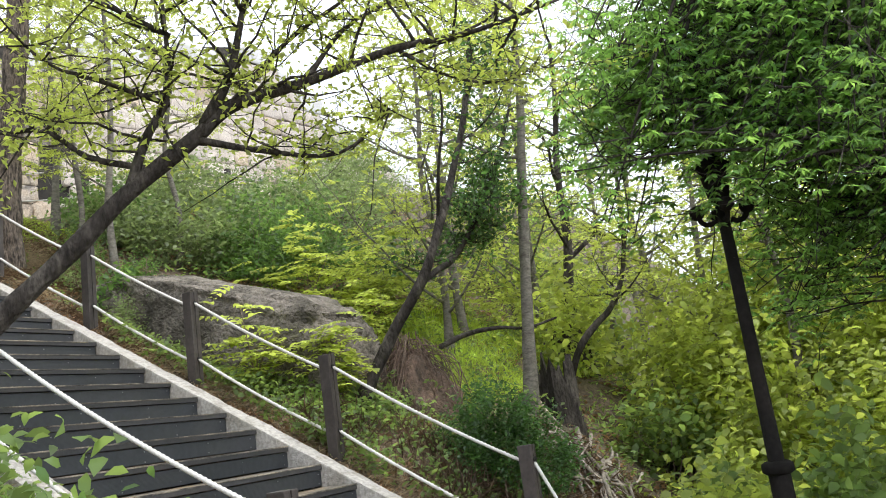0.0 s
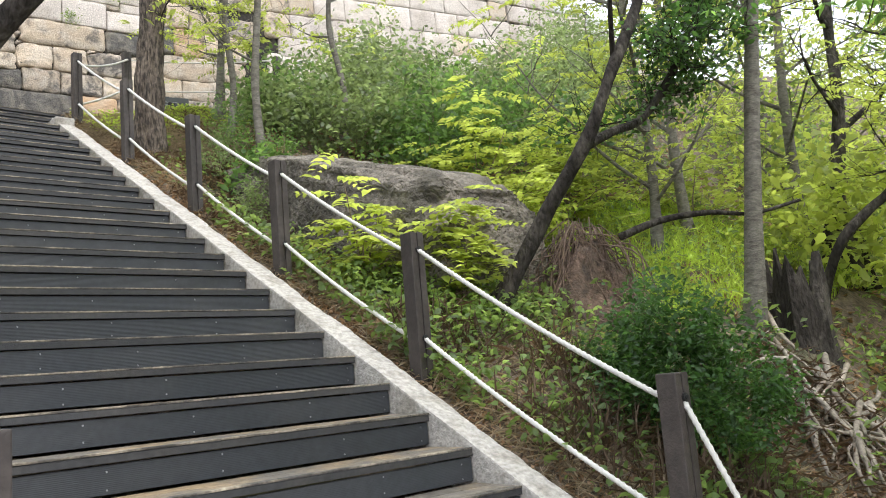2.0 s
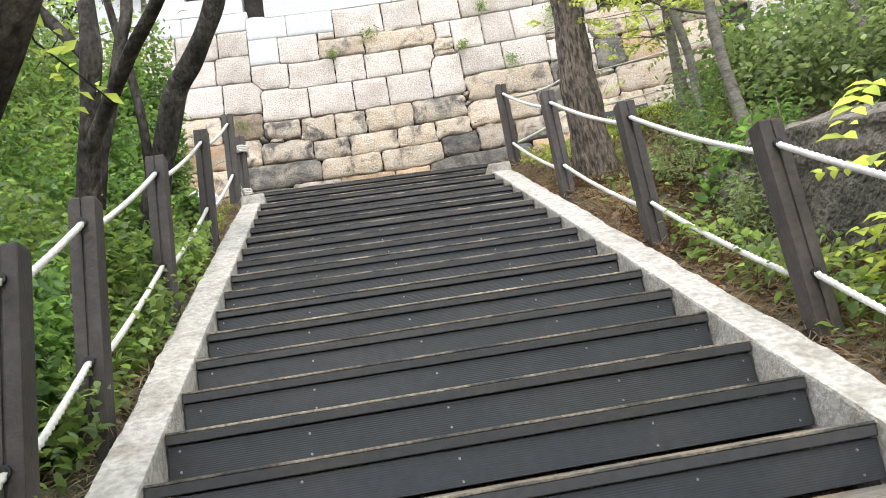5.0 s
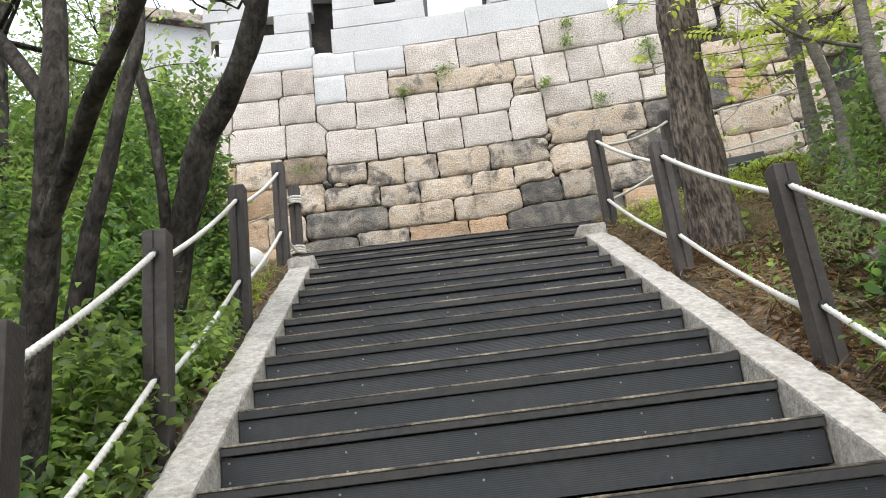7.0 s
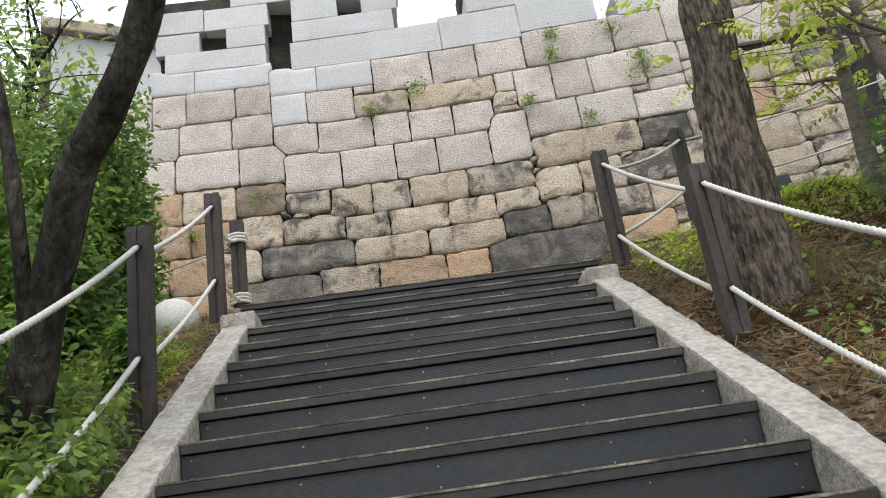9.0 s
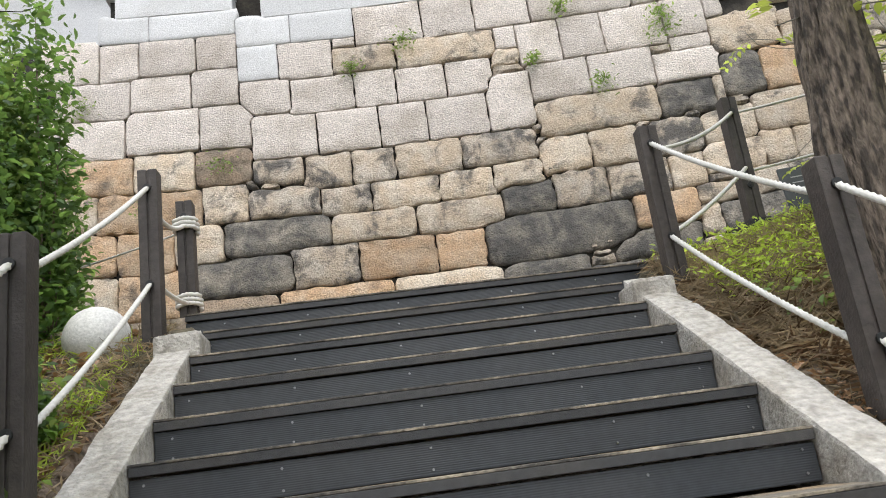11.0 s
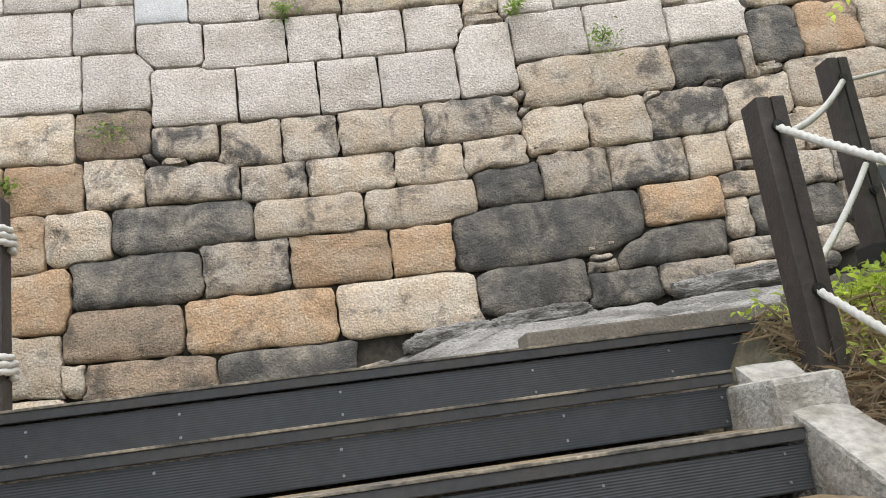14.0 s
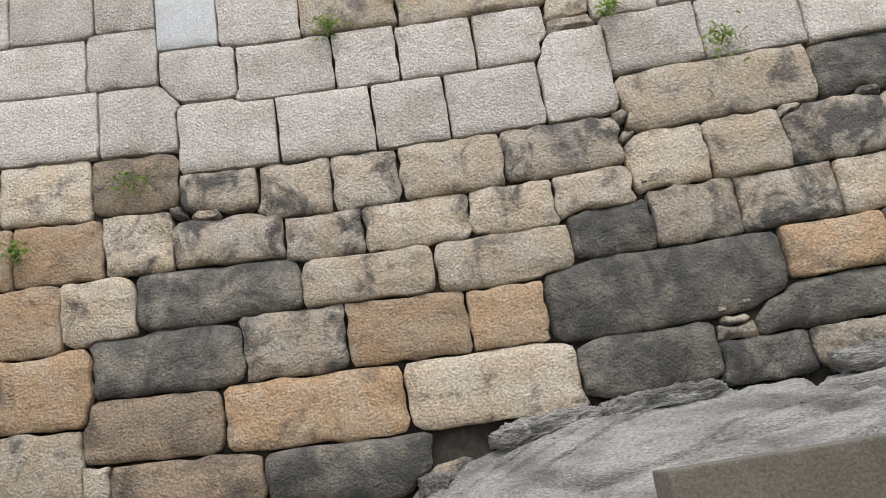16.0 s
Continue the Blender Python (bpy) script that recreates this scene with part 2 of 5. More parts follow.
def box(bm, x0, x1, y0, y1, z0, z1, bevel=0.0, m=None):
    made = bmesh.ops.create_cube(bm, size=1.0, matrix=Matrix.Translation(((x0 + x1) / 2, (y0 + y1) / 2, (z0 + z1) / 2)) @ Matrix.Diagonal((x1 - x0, y1 - y0, z1 - z0, 1)))
    if bevel:
        edges = list({e for v in made["verts"] for e in v.link_edges})
        bmesh.ops.bevel(bm, geom=edges, offset=bevel, segments=2, affect="EDGES", profile=0.6)
    if m is not None:
        bmesh.ops.transform(bm, matrix=m, verts=bm.verts)
    return bm


def boxed(x0, x1, y0, y1, z0, z1, bevel=0.0):
    return box(bmesh.new(), x0, x1, y0, y1, z0, z1, bevel)


def thing(name, at, label, category, group="", kind=""):
    ob = new(name)
    ob.location = at
    return tagged(ob, label, category, group, kind)


def frames_along(path):
    """Tangents and two side axes along a polyline, without sudden twists."""
    pts = [Vector(p) for p in path]
    side = None
    out = []
    for i, p in enumerate(pts):
        t = (pts[min(i + 1, len(pts) - 1)] - pts[max(i - 1, 0)]).normalized()
        if side is None:
            side = t.orthogonal().normalized()
        side = (side - t * side.dot(t)).normalized()
        out.append((p, side, t.cross(side)))
    return out


def tube_data(path, radii, sides=8, lumps=0.0, strands=0, turns=0.0, seed=0.0):
    """A tapered tube along a path. strands: a twisted rope's section instead of a round one."""
    verts, faces = [], []
    rings = frames_along(path)
    for i, (p, a, b) in enumerate(rings):
        r = radii[i] if isinstance(radii, (list, tuple)) else radii
        for k in range(sides):
            w = 2 * math.pi * k / sides
            q = r
            if strands:
                q = r * (1 + 0.17 * math.cos(strands * (w - turns * i)))
            v = p + (a * math.cos(w) + b * math.sin(w)) * q
            if lumps:
                v += (a * math.cos(w) + b * math.sin(w)) * r * lumps * noise.noise(v * 3.0 + Vector((seed, seed, 0)))
            verts.append(v)
    for i in range(len(rings) - 1):
        for k in range(sides):
            j = (k + 1) % sides
            faces.append((i * sides + k, i * sides + j, (i + 1) * sides + j, (i + 1) * sides + k))
    faces.append(tuple(range(sides))[::-1])
    faces.append(tuple(range((len(rings) - 1) * sides, len(rings) * sides)))
    return verts, faces


def join_data(items):
    verts, faces = [], []
    for v, f in items:
        n = len(verts)
        verts += v
        faces += [tuple(i + n for i in q) for q in f]
    return verts, faces


def smooth_path(points, steps=6):
    """A Catmull-Rom curve through the points."""
    p = [Vector(q) for q in points]
    p = [p[0] * 2 - p[1]] + p + [p[-1] * 2 - p[-2]]
    out = []
    for i in range(1, len(p) - 2):
        for s in range(steps):
            t = s / steps
            out.append(0.5 * (2 * p[i] + (p[i + 1] - p[i - 1]) * t + (2 * p[i - 1] - 5 * p[i] + 4 * p[i + 1] - p[i + 2]) * t * t
                              + (3 * p[i] - p[i - 1] - 3 * p[i + 1] + p[i + 2]) * t ** 3))
    out.append(p[-2])
    return out


def leaf_mesh(name, places, size, mat, parent=None, label="", seed=1, aspect=0.5, droop=0.3, normal_up=0.6, size_spread=0.35, yaws=None):
    """Many small folded leaves, one at each place, in one mesh. yaws: which way each points."""
    rng = np.random.default_rng(seed)
    c = np.asarray(places, float).reshape(-1, 3)
    n = len(c)
    length = size * (1 + size_spread * rng.uniform(-1, 1, n))[:, None]
    yaw = rng.uniform(0, 2 * np.pi, n) if yaws is None else np.asarray(yaws, float)
    dip = rng.normal(-droop, 0.45 if yaws is None else 0.15, n)
    along = np.stack([np.cos(yaw) * np.cos(dip), np.sin(yaw) * np.cos(dip), np.sin(dip)], 1)
    up = rng.normal(0, 1, (n, 3)) * (1 - normal_up)
    up[:, 2] += normal_up
    side = np.cross(along, up)
    side /= np.linalg.norm(side, axis=1)[:, None] + 1e-9
    normal = np.cross(side, along)
    oval = n < 6000 and aspect > 0.3  # the nearer leaves have a fuller outline
    corners = 6 if oval else 4
    v = np.empty((n, corners, 3))
    half, lift = side * length * aspect * 0.5, normal * length * aspect * 0.2
    tip = c + along * length * 0.5 - normal * length * 0.08
    v[:, 0] = c - along * length * 0.5
    idx = np.arange(n)[:, None] * corners
    if oval:
        v[:, 1], v[:, 5] = c - along * length * 0.2 + half * 0.95 + lift, c - along * length * 0.2 - half * 0.95 + lift
        v[:, 2], v[:, 4] = c + along * length * 0.15 + half * 0.85 + lift, c + along * length * 0.15 - half * 0.85 + lift
        v[:, 3] = tip
        tri = np.concatenate([idx + [0, 1, 5], idx + [1, 2, 5], idx + [2, 4, 5], idx + [2, 3, 4]], 1).reshape(-1)
    else:
        v[:, 1], v[:, 2], v[:, 3] = c + half + lift, tip, c - half + lift
        tri = np.concatenate([idx + [0, 1, 2], idx + [0, 2, 3]], 1).reshape(-1)
    count = len(tri) // 3
    me = bpy.data.meshes.new(name)
    me.vertices.add(n * corners)
    me.vertices.foreach_set("co", v.reshape(-1))
    me.loops.add(count * 3)
    me.loops.foreach_set("vertex_index", tri.astype(np.int32))
    me.polygons.add(count)
    me.polygons.foreach_set("loop_start", np.arange(0, count * 3, 3, dtype=np.int32))
    me.polygons.foreach_set("loop_total", np.full(count, 3, dtype=np.int32))
    me.update(calc_edges=True)
    me.materials.append(mat)
    ob = new(name, me)
    ob.parent = parent
    return tagged(ob, label)


def fronds(places, seed, length=0.26, leaflet=0.055, pairs=6):
    """Feathery compound leaves: pairs of leaflets along a drooping stalk at each place. Gives the leaflets' places and directions."""
    rng = np.random.default_rng(seed)
    c = np.asarray(places, float).reshape(-1, 3)
    n = len(c)
    way = rng.uniform(0, 2 * np.pi, n)
    fall = rng.uniform(-0.15, 0.5, n)
    out, yaws = [], []
    for k in range(pairs):
        t = (k + 0.6) / pairs
        along = np.stack([np.cos(way), np.sin(way), -fall * t], 1) * (length * t)
        for side in (-1, 1):
            a = way + side * 1.15
            out.append(c + along + np.stack([np.cos(a), np.sin(a), np.full(n, -0.12)], 1) * leaflet * 0.5)
            yaws.append(a)
    return np.concatenate(out), np.concatenate(yaws)


def palmate(places, seed, leaf):
    """Star-shaped leaves: five pointed lobes round each place. Gives the lobes' places and directions."""
    rng = np.random.default_rng(seed)
    c = np.asarray(places, float).reshape(-1, 3)
    way = rng.uniform(0, 2 * np.pi, len(c))
    out, yaws = [], []
    for turn in (-1.9, -0.95, 0.0, 0.95, 1.9):
        a = way + turn
        out.append(c + np.stack([np.cos(a), np.sin(a), np.full(len(c), -0.5)], 1) * leaf * 0.42)
        yaws.append(a)
    return np.concatenate(out), np.concatenate(yaws)


# ---- the lie of the land ----
RISE, RUN, WIDE, STEPS = 0.18, 0.3232, 2.206, 27
SLOPE = RISE / RUN
BOTTOM = -STEPS * RISE


def wall_y(x, z):
    """The face of the fortress wall, leaning back a little."""
    return 4.022 - 0.149 * x + 0.062 * z


def ease(a, b, v):
    t = min(1.0, max(0.0, (v - a) / (b - a)))
    return t * t * (3 - 2 * t)


def ground(x, y):
    """The height of the hillside."""
    line = max(BOTTOM, min(0.0, y * SLOPE))
    foot = 0.42 + 0.17 * min(max(x, -4.0), 22.0)
    if x > 2.34:
        d = x - 2.34
        hill = line + 0.10 * min(d, 14) - 0.04
        hill += 0.20 * ease(0.4, 2.0, d) * ease(-5.0, -1.0, y)
        hill -= 0.55 * ease(0.6, 2.5, d) * ease(-6.5, -8.5, y) * (1 - ease(8, 14, d))
        hill -= 0.05 * max(0, d - 14)
        hill -= 0.32 * ease(0.25, 0.8, d) * (1 - ease(1.2, 2.0, d)) * ease(-5.4, -4.4, y) * (1 - ease(-2.9, -2.2, y))
    elif x < -0.15 or (x < -0.08 and y > -0.3):
        hill = line - 0.06 * min(-x, 6) - 0.05
    else:
        hill = line - 0.30 * (1 if -STEPS * RUN < y < 0.25 else 0)
    if y <= 0.2:
        near = ease(-0.6, 3.3, y + 0.149 * x) * ease(4.5, 8.0, x)
        z = hill + (foot - hill) * near
    elif x < 6.6:
        mound = 0.05 + 0.42 * ease(2.75, 3.4, x) * (1 - ease(0.75, 1.25, y))
        low = (-0.30 if x > -0.9 else -0.08) + mound - 0.05 + 0.55 * ease(4.6, 6.6, x)
        z = low
    else:
        z = hill + (foot - hill) * ease(-0.6, 3.3, y + 0.149 * x)
    z -= 0.22 * max(0.0, x - 9.0) * ease(-0.5, -5.0, y)
    rough = 0.16 * ease(2.6, 4.5, x) + 0.08 * ease(-0.4, -2.0, x)
    z += rough * noise.noise(Vector((x * 0.6, y * 0.6, 3.0))) + rough * 0.45 * noise.noise(Vector((x * 1.9, y * 1.9, 7.0)))
    far = math.hypot(x - 4, y + 4)
    return z - 0.04 * max(0.0, far - 22)


def axis_lines(lo, hi, step, reach):
    inner = list(np.arange(lo, hi + step / 2, step))
    out, d, v = [], step, hi
    while v < reach:
        d *= 1.35
        v += d
        out.append(v)
    low, d, v = [], step, lo
    while v > -reach:
        d *= 1.35
        v -= d
        low.append(v)
    return low[::-1] + inner + out


def build_ground():
    xs = axis_lines(-7, 17, 0.16, 900)
    ys = axis_lines(-13, 4, 0.16, 900)
    verts = [(x, y, ground(x, y)) for y in ys for x in xs]
    n = len(xs)
    faces = [(j * n + i, j * n + i + 1, (j + 1) * n + i + 1, (j + 1) * n + i) for j in range(len(ys) - 1) for i in range(n - 1)]
    tagged(mesh_object("ground", verts, faces, MAT_SOIL), "brown leaf-littered hillside soil with green growth", "ground", kind="structure")


build_ground()


# ---- the stair ----
def screw(bm, x, y, z):
    bmesh.ops.create_cone(bm, cap_ends=True, segments=8, radius1=0.005, radius2=0.004, depth=0.004, matrix=pose(x, y, z, 90, 0, 0))


def build_stair():
    stair = thing("staircase", (0, 0, 0), "dark grey deck-board staircase climbing between concrete kerbs", "staircase", kind="structure")
    rng = random.Random(17)
    for i in range(0, STEPS):
        y, z = -i * RUN, -i * RISE
        left, right = (-0.16, WIDE + 0.42) if i == 0 else (0.0, WIDE)
        slip = [rng.uniform(-0.002, 0.002) for _ in range(4)]
        part("riser", boxed(left, right - 0.004, y + 0.006 + slip[0], y + 0.030, z - RISE + 0.014, z - 0.047 + slip[1], 0.003), MAT_RISER, stair)
        part("nosing", boxed(left, right, y - 0.006, y + 0.034, z - 0.040 + slip[2], z - 0.007, 0.003), MAT_NOSE, stair)
        part("worn_edge", boxed(left, right, y - 0.009 + slip[3], y + 0.036, z - 0.006, z + 0.003, 0.002), MAT_WORN, stair, "pale worn front edge of the tread")
        for k in range(2):
            a = y + (0.040 if k == 0 else 0.184)
            if i == 0 and k == 1:
                continue
            part("tread", boxed(left, right, a, a + (0.140 if k == 0 else 0.130), z - 0.026, z + 0.003 + slip[k], 0.002), MAT_TREAD, stair)
        bm = bmesh.new()
        for x in (0.05, 0.5, WIDE / 2 - 0.1, 1.65, WIDE - 0.06):
            for dz in (0.072, 0.145):
                screw(bm, x + 0.018 * math.sin(i * 5 + x), y + 0.004, z - dz + 0.006 * math.sin(i * 3 + x * 7))
        tagged(part("screw", bm, MAT_STEEL, stair, "small steel screw heads"), kind="stuff")


def build_kerb(name, x0, x1, seed):
    """A poured kerb whose top follows the line of the nosings, with a chipped inner arris."""
    n = 420
    y1, y0 = -0.34, -STEPS * RUN - 0.25
    verts, faces = [], []
    way = 1 if x1 > x0 else -1
    wide = abs(x1 - x0)
    for i in range(n + 1):
        y = y0 + (y1 - y0) * i / n
        z = max(BOTTOM + 0.05, y * SLOPE) + 0.014
        w = [0.012 * noise.noise(Vector((seed, y * 2.5, k * 3.7))) + 0.006 * noise.noise(Vector((seed, y * 11, k * 5.1))) + 0.003 * noise.noise(Vector((seed, y * 34, k * 2.3))) for k in range(8)]
        chip = 0.020 * max(0.0, noise.noise(Vector((seed + 4, y * 6.0, 0.0))) - 0.25) + 0.003
        ring = [(0.0, -0.55), (w[6] * 0.2, -0.008 - chip), (chip, w[1] * 0.4), (wide * 0.3, 0.003 + w[2] * 0.6), (wide * 0.65, 0.003 + w[3] * 0.7),
                (wide - 0.016 + w[4], w[4] * 0.8), (wide + w[5] * 1.7, -0.022 + w[7]), (wide + 0.02, -0.55)]
        verts += [(x0 + way * a, y, z + b) for a, b in ring]
    m = 8
    for i in range(n):
        for k in range(m - 1):
            faces.append((i * m + k, i * m + k + 1, (i + 1) * m + k + 1, (i + 1) * m + k))
    faces += [tuple(range(m)), tuple(range(n * m, n * m + m))[::-1]]
    if x1 < x0:
        faces = [f[::-1] for f in faces]
    return tagged(mesh_object(name, verts, faces, MAT_CONCRETE, smooth=False), "rough pale concrete kerb beside the stair", "kerb", kind="structure")


def build_block(x0, x1, y0, y1, z0, z1):
    bm = boxed(x0, x1, y0, y1, z0, z1, 0.022)
    for v in bm.verts:
        v.co += Vector((1, 1, 1)) * 0.012 * noise.noise(v.co * 6)
    tagged(part("concrete_block", bm, MAT_CONCRETE, smooth=False), "small grey concrete block closing the kerb's top", "block", "kerb blocks")


build_stair()
build_kerb("kerb_1", WIDE + 0.004, WIDE + 0.20, 2.0)
build_kerb("kerb_2", -0.004, -0.185, 9.0)
build_block(WIDE - 0.03, WIDE + 0.19, -0.60, -0.24, -0.7, -0.228)
build_block(-0.18, 0.03, -0.60, -0.24, -0.7, -0.228)


# ---- posts and ropes ----
def build_post(x, y, base, tall, label="dark brown grooved square railing post"):
    post = thing("railing_post", (x, y, base), label, "post", "railing posts")
    bm = bmesh.new()
    h = 0.052
    for a in (-1, 1):
        box(bm, min(a * 0.004, a * h), max(a * 0.004, a * h), -h, h, -0.25, tall, 0.006)
    box(bm, -0.01, 0.01, -h + 0.008, h - 0.008, -0.25, tall - 0.004)
    part("body", bm, MAT_POST, post)
    for z in (tall - 0.11, tall - 0.655):
        bm = bmesh.new()
        bmesh.ops.create_cone(bm, cap_ends=True, segments=10, radius1=0.011, radius2=0.011, depth=0.14, matrix=pose(0, 0, z, 90, 0, 0))
        for s in (-1, 1):
            bmesh.ops.create_cone(bm, cap_ends=True, segments=10, radius1=0.021, radius2=0.021, depth=0.012, matrix=pose(0, s * 0.058, z, 90, 0, 0))
        part("eye_bolt", bm, MAT_DARK_STEEL, post, "dark steel rope eye")
    return post


def build_rope(a, b, sag=0.03, radius=0.0128, label="white twisted rope strung between railing posts"):
    a, b = Vector(a), Vector(b)
    n = max(8, int((b - a).length / 0.007))
    path = [a.lerp(b, i / n) - Vector((0, 0, sag * 4 * (i / n) * (1 - i / n))) for i in range(n + 1)]
    v, f = tube_data(path, radius, 9, strands=3, turns=0.42)
    return tagged(mesh_object("rope", v, f, MAT_ROPE), label, "rope", "railing ropes")


def build_railing(posts):
    tops = []
    for x, y, z, tall in posts:
        build_post(x, y, z, tall)
        tops.append((x, y, z + tall))
    for (xa, ya, za), (xb, yb, zb) in zip(tops, tops[1:]):
        for d in (0.11, 0.655):
            build_rope((xa, ya - 0.05, za - d), (xb, yb + 0.05, zb - d), 0.011 * (ya - yb) ** 2)


RIGHT_POSTS = [(2.50, y, y * SLOPE - 0.02, 0.90) for y in (-0.36, -1.91, -3.45, -4.88, -6.42, -8.15)]
LEFT_POSTS = [(-0.27, y, y * SLOPE - 0.02, 0.92) for y in (-0.22, -1.85, -3.44, -4.72, -5.46, -8.12)]
build_railing(RIGHT_POSTS)
build_railing(LEFT_POSTS)


# ---- the fortress wall ----
TONES = {"P": MAT_PALE, "W": MAT_WHITE, "T": MAT_TAN, "O": MAT_ORANGE, "G": MAT_GREY, "D": MAT_DARK, "B": MAT_BROWN}
SOFT = {"P": (0.012, 0.008, 0.005), "W": (0.008, 0.006, 0.003), "T": (0.030, 0.016, 0.014), "O": (0.025, 0.014, 0.012), "G": (0.034, 0.018, 0.016), "D": (0.045, 0.024, 0.020), "B": (0.030, 0.016, 0.014)}


def wall_top(x):
    return 4.66 - 0.05 * x if x < 4 else min(4.46 + 0.32 * (x - 4), 7.34 - 0.53 * (x - 13.0))


def wall_foot(x):
    return 0.30 + 0.17 * max(-4.0, x)


def build_wall_core():
    xs = [-14.0, -6.0, 0.0, 4.0, 8.0, 12.0, 13.0, 16.0, 19.5]
    verts, faces = [], []
    for x in xs:
        for z in (-1.6, wall_top(x) - 0.02):
            verts += [(x, wall_y(x, z) + 0.075, z), (x, wall_y(x, z) + 1.7, z)]
    for i in range(len(xs) - 1):
        a, b = 4 * i, 4 * i + 4
        faces += [(a, b, b + 2, a + 2), (a + 1, a + 3, b + 3, b + 1), (a + 2, b + 2, b + 3, a + 3)]
    n = 4 * (len(xs) - 1)
    faces += [(0, 2, 3, 1), (n, n + 1, n + 3, n + 2)]
    return tagged(mesh_object("wall_1", verts, faces, MAT_MORTAR, smooth=False), "old fortress wall of large granite blocks", "wall", kind="structure")


def lean_of(x, z):
    """How the courses rise along the wall."""
    return -0.0385 + 0.0159 * min(x, 9.0) - 0.0091 * z


def outside(stone, px, pz):
    """The distance from a point of the wall's face to a block's rectangle, below nought inside it."""
    _, x, z, w, h = stone
    u = px - x
    qu, qv = abs(u) - w / 2, abs(pz - z - u * lean_of(x, z)) - h / 2
    return math.hypot(max(qu, 0), max(qv, 0)) + min(max(qu, qv), 0)


def fitted_ring(stone, others, rounding, per_side=9):
    """A block's outline, dressed to meet its neighbours half way."""
    _, x, z, w, h = stone
    a, b, tilt = w / 2, h / 2, lean_of(x, z)
    rim = []
    for k in range(per_side):
        s = -1 + 2 * k / per_side
        rim.append((k, s * a, -b))
    for k in range(per_side):
        rim.append((k, a, (-1 + 2 * k / per_side) * b))
    for k in range(per_side):
        rim.append((k, (1 - 2 * k / per_side) * a, b))
    for k in range(per_side):
        rim.append((k, -a, (1 - 2 * k / per_side) * b))
    ring = []
    for _, u, v in rim:
        low, high = 0.45, 1 + 0.055 / min(a, b)
        for _ in range(9):
            k = (low + high) / 2
            px, pz = x + u * k, z + v * k + u * k * tilt
            own = outside(stone, px, pz)
            if own < 0.05 and all(own < outside(o, px, pz) for o in others):
                low = k
            else:
                high = k
        ring.append((u * low, v * low))
    n = len(ring)
    for _ in range(2):
        ring = [((1 - rounding) * ring[i][0] + rounding * (ring[i - 1][0] + ring[(i + 1) % n][0]) / 2,
                 (1 - rounding) * ring[i][1] + rounding * (ring[i - 1][1] + ring[(i + 1) % n][1]) / 2) for i in range(n)]
    return ring


def stone_data(x, z, w, h, tone, rng, deep=0.10, tilt=None, fitted=None, joint=0.0):
    """One block of the wall's face: an uneven rounded outline, a softened arris and a slightly bellied face."""
    corner, arris, belly = SOFT[tone]
    if tilt is None:
        tilt = lean_of(x, z)
    gap = (0.008 if tone == "P" else 0.003) if tone in "PW" else 0.006
    gap += joint
    a, b = w / 2 - gap, h / 2 - gap
    rough = (0.012 if tone == "P" else 0.003) if tone in "PW" else 0.024
    cr = min(corner * rng.uniform(0.6, 1.3), 0.8 * min(a, b))
    ring = []
    for sx, sy in ((1, 1), (-1, 1), (-1, -1), (1, -1)):
        jx, jy = rng.uniform(-rough, rough), rng.uniform(-rough, rough)
        arc = [(sx * a, sy * (b - cr) * 0.4), (sx * a, sy * (b - cr)), (sx * (a - cr * 0.29), sy * (b - cr * 0.29)), (sx * (a - cr), sy * b), (sx * (a - cr) * 0.4, sy * b)]
        if sx * sy < 0:
            arc = arc[::-1]
        ring += [(u + jx * abs(u) / a, v + jy * abs(v) / b) for u, v in arc]
    if fitted:
        ring = []
        for u, v in fitted:
            q = math.hypot(u, v)
            ring.append((u * (1 - gap * 1.2 / q), v * (1 - gap * 1.2 / q)))
        a, b = max(abs(u) for u, _ in ring), max(abs(v) for _, v in ring)
    proud = rng.uniform(-0.004, 0.006) if tone in "PW" else rng.uniform(-0.010, 0.012)
    loops = ((0.0, deep), (0.0, arris * 0.9 - proud), (arris, -proud), (min(a, b) * 0.35, -proud - belly * 0.8), (min(a, b) * 0.68, -proud - belly))
    verts, faces = [], []
    n = len(ring)
    seed = Vector((rng.uniform(0, 50), rng.uniform(0, 50), 0))
    for k, (inset, d) in enumerate(loops):
        for u, v in ring:
            fu, fv = max(0.15, 1 - inset / a), max(0.15, 1 - inset / b)
            wob = rough * 1.1 * noise.noise(Vector((u * 9, v * 9, 0)) + seed) if k < 3 else 0
            px, pz = x + u * fu + wob * (u / a), z + v * fv + u * fu * tilt + wob * (v / b)
            dent = (rough * 1.6) * noise.noise(Vector((u * fu * 7, v * fv * 7, 5.0)) + seed) if k in (2, 3) else 0
            verts.append((px, wall_y(px, pz) + d + dent, pz))
    for k in range(len(loops) - 1):
        for i in range(n):
            j = (i + 1) % n
            faces.append((k * n + i, (k + 1) * n + i, (k + 1) * n + j, k * n + j))
    faces.append(tuple(range((len(loops) - 1) * n, len(loops) * n))[::-1])
    return verts, [f[::-1] for f in faces]


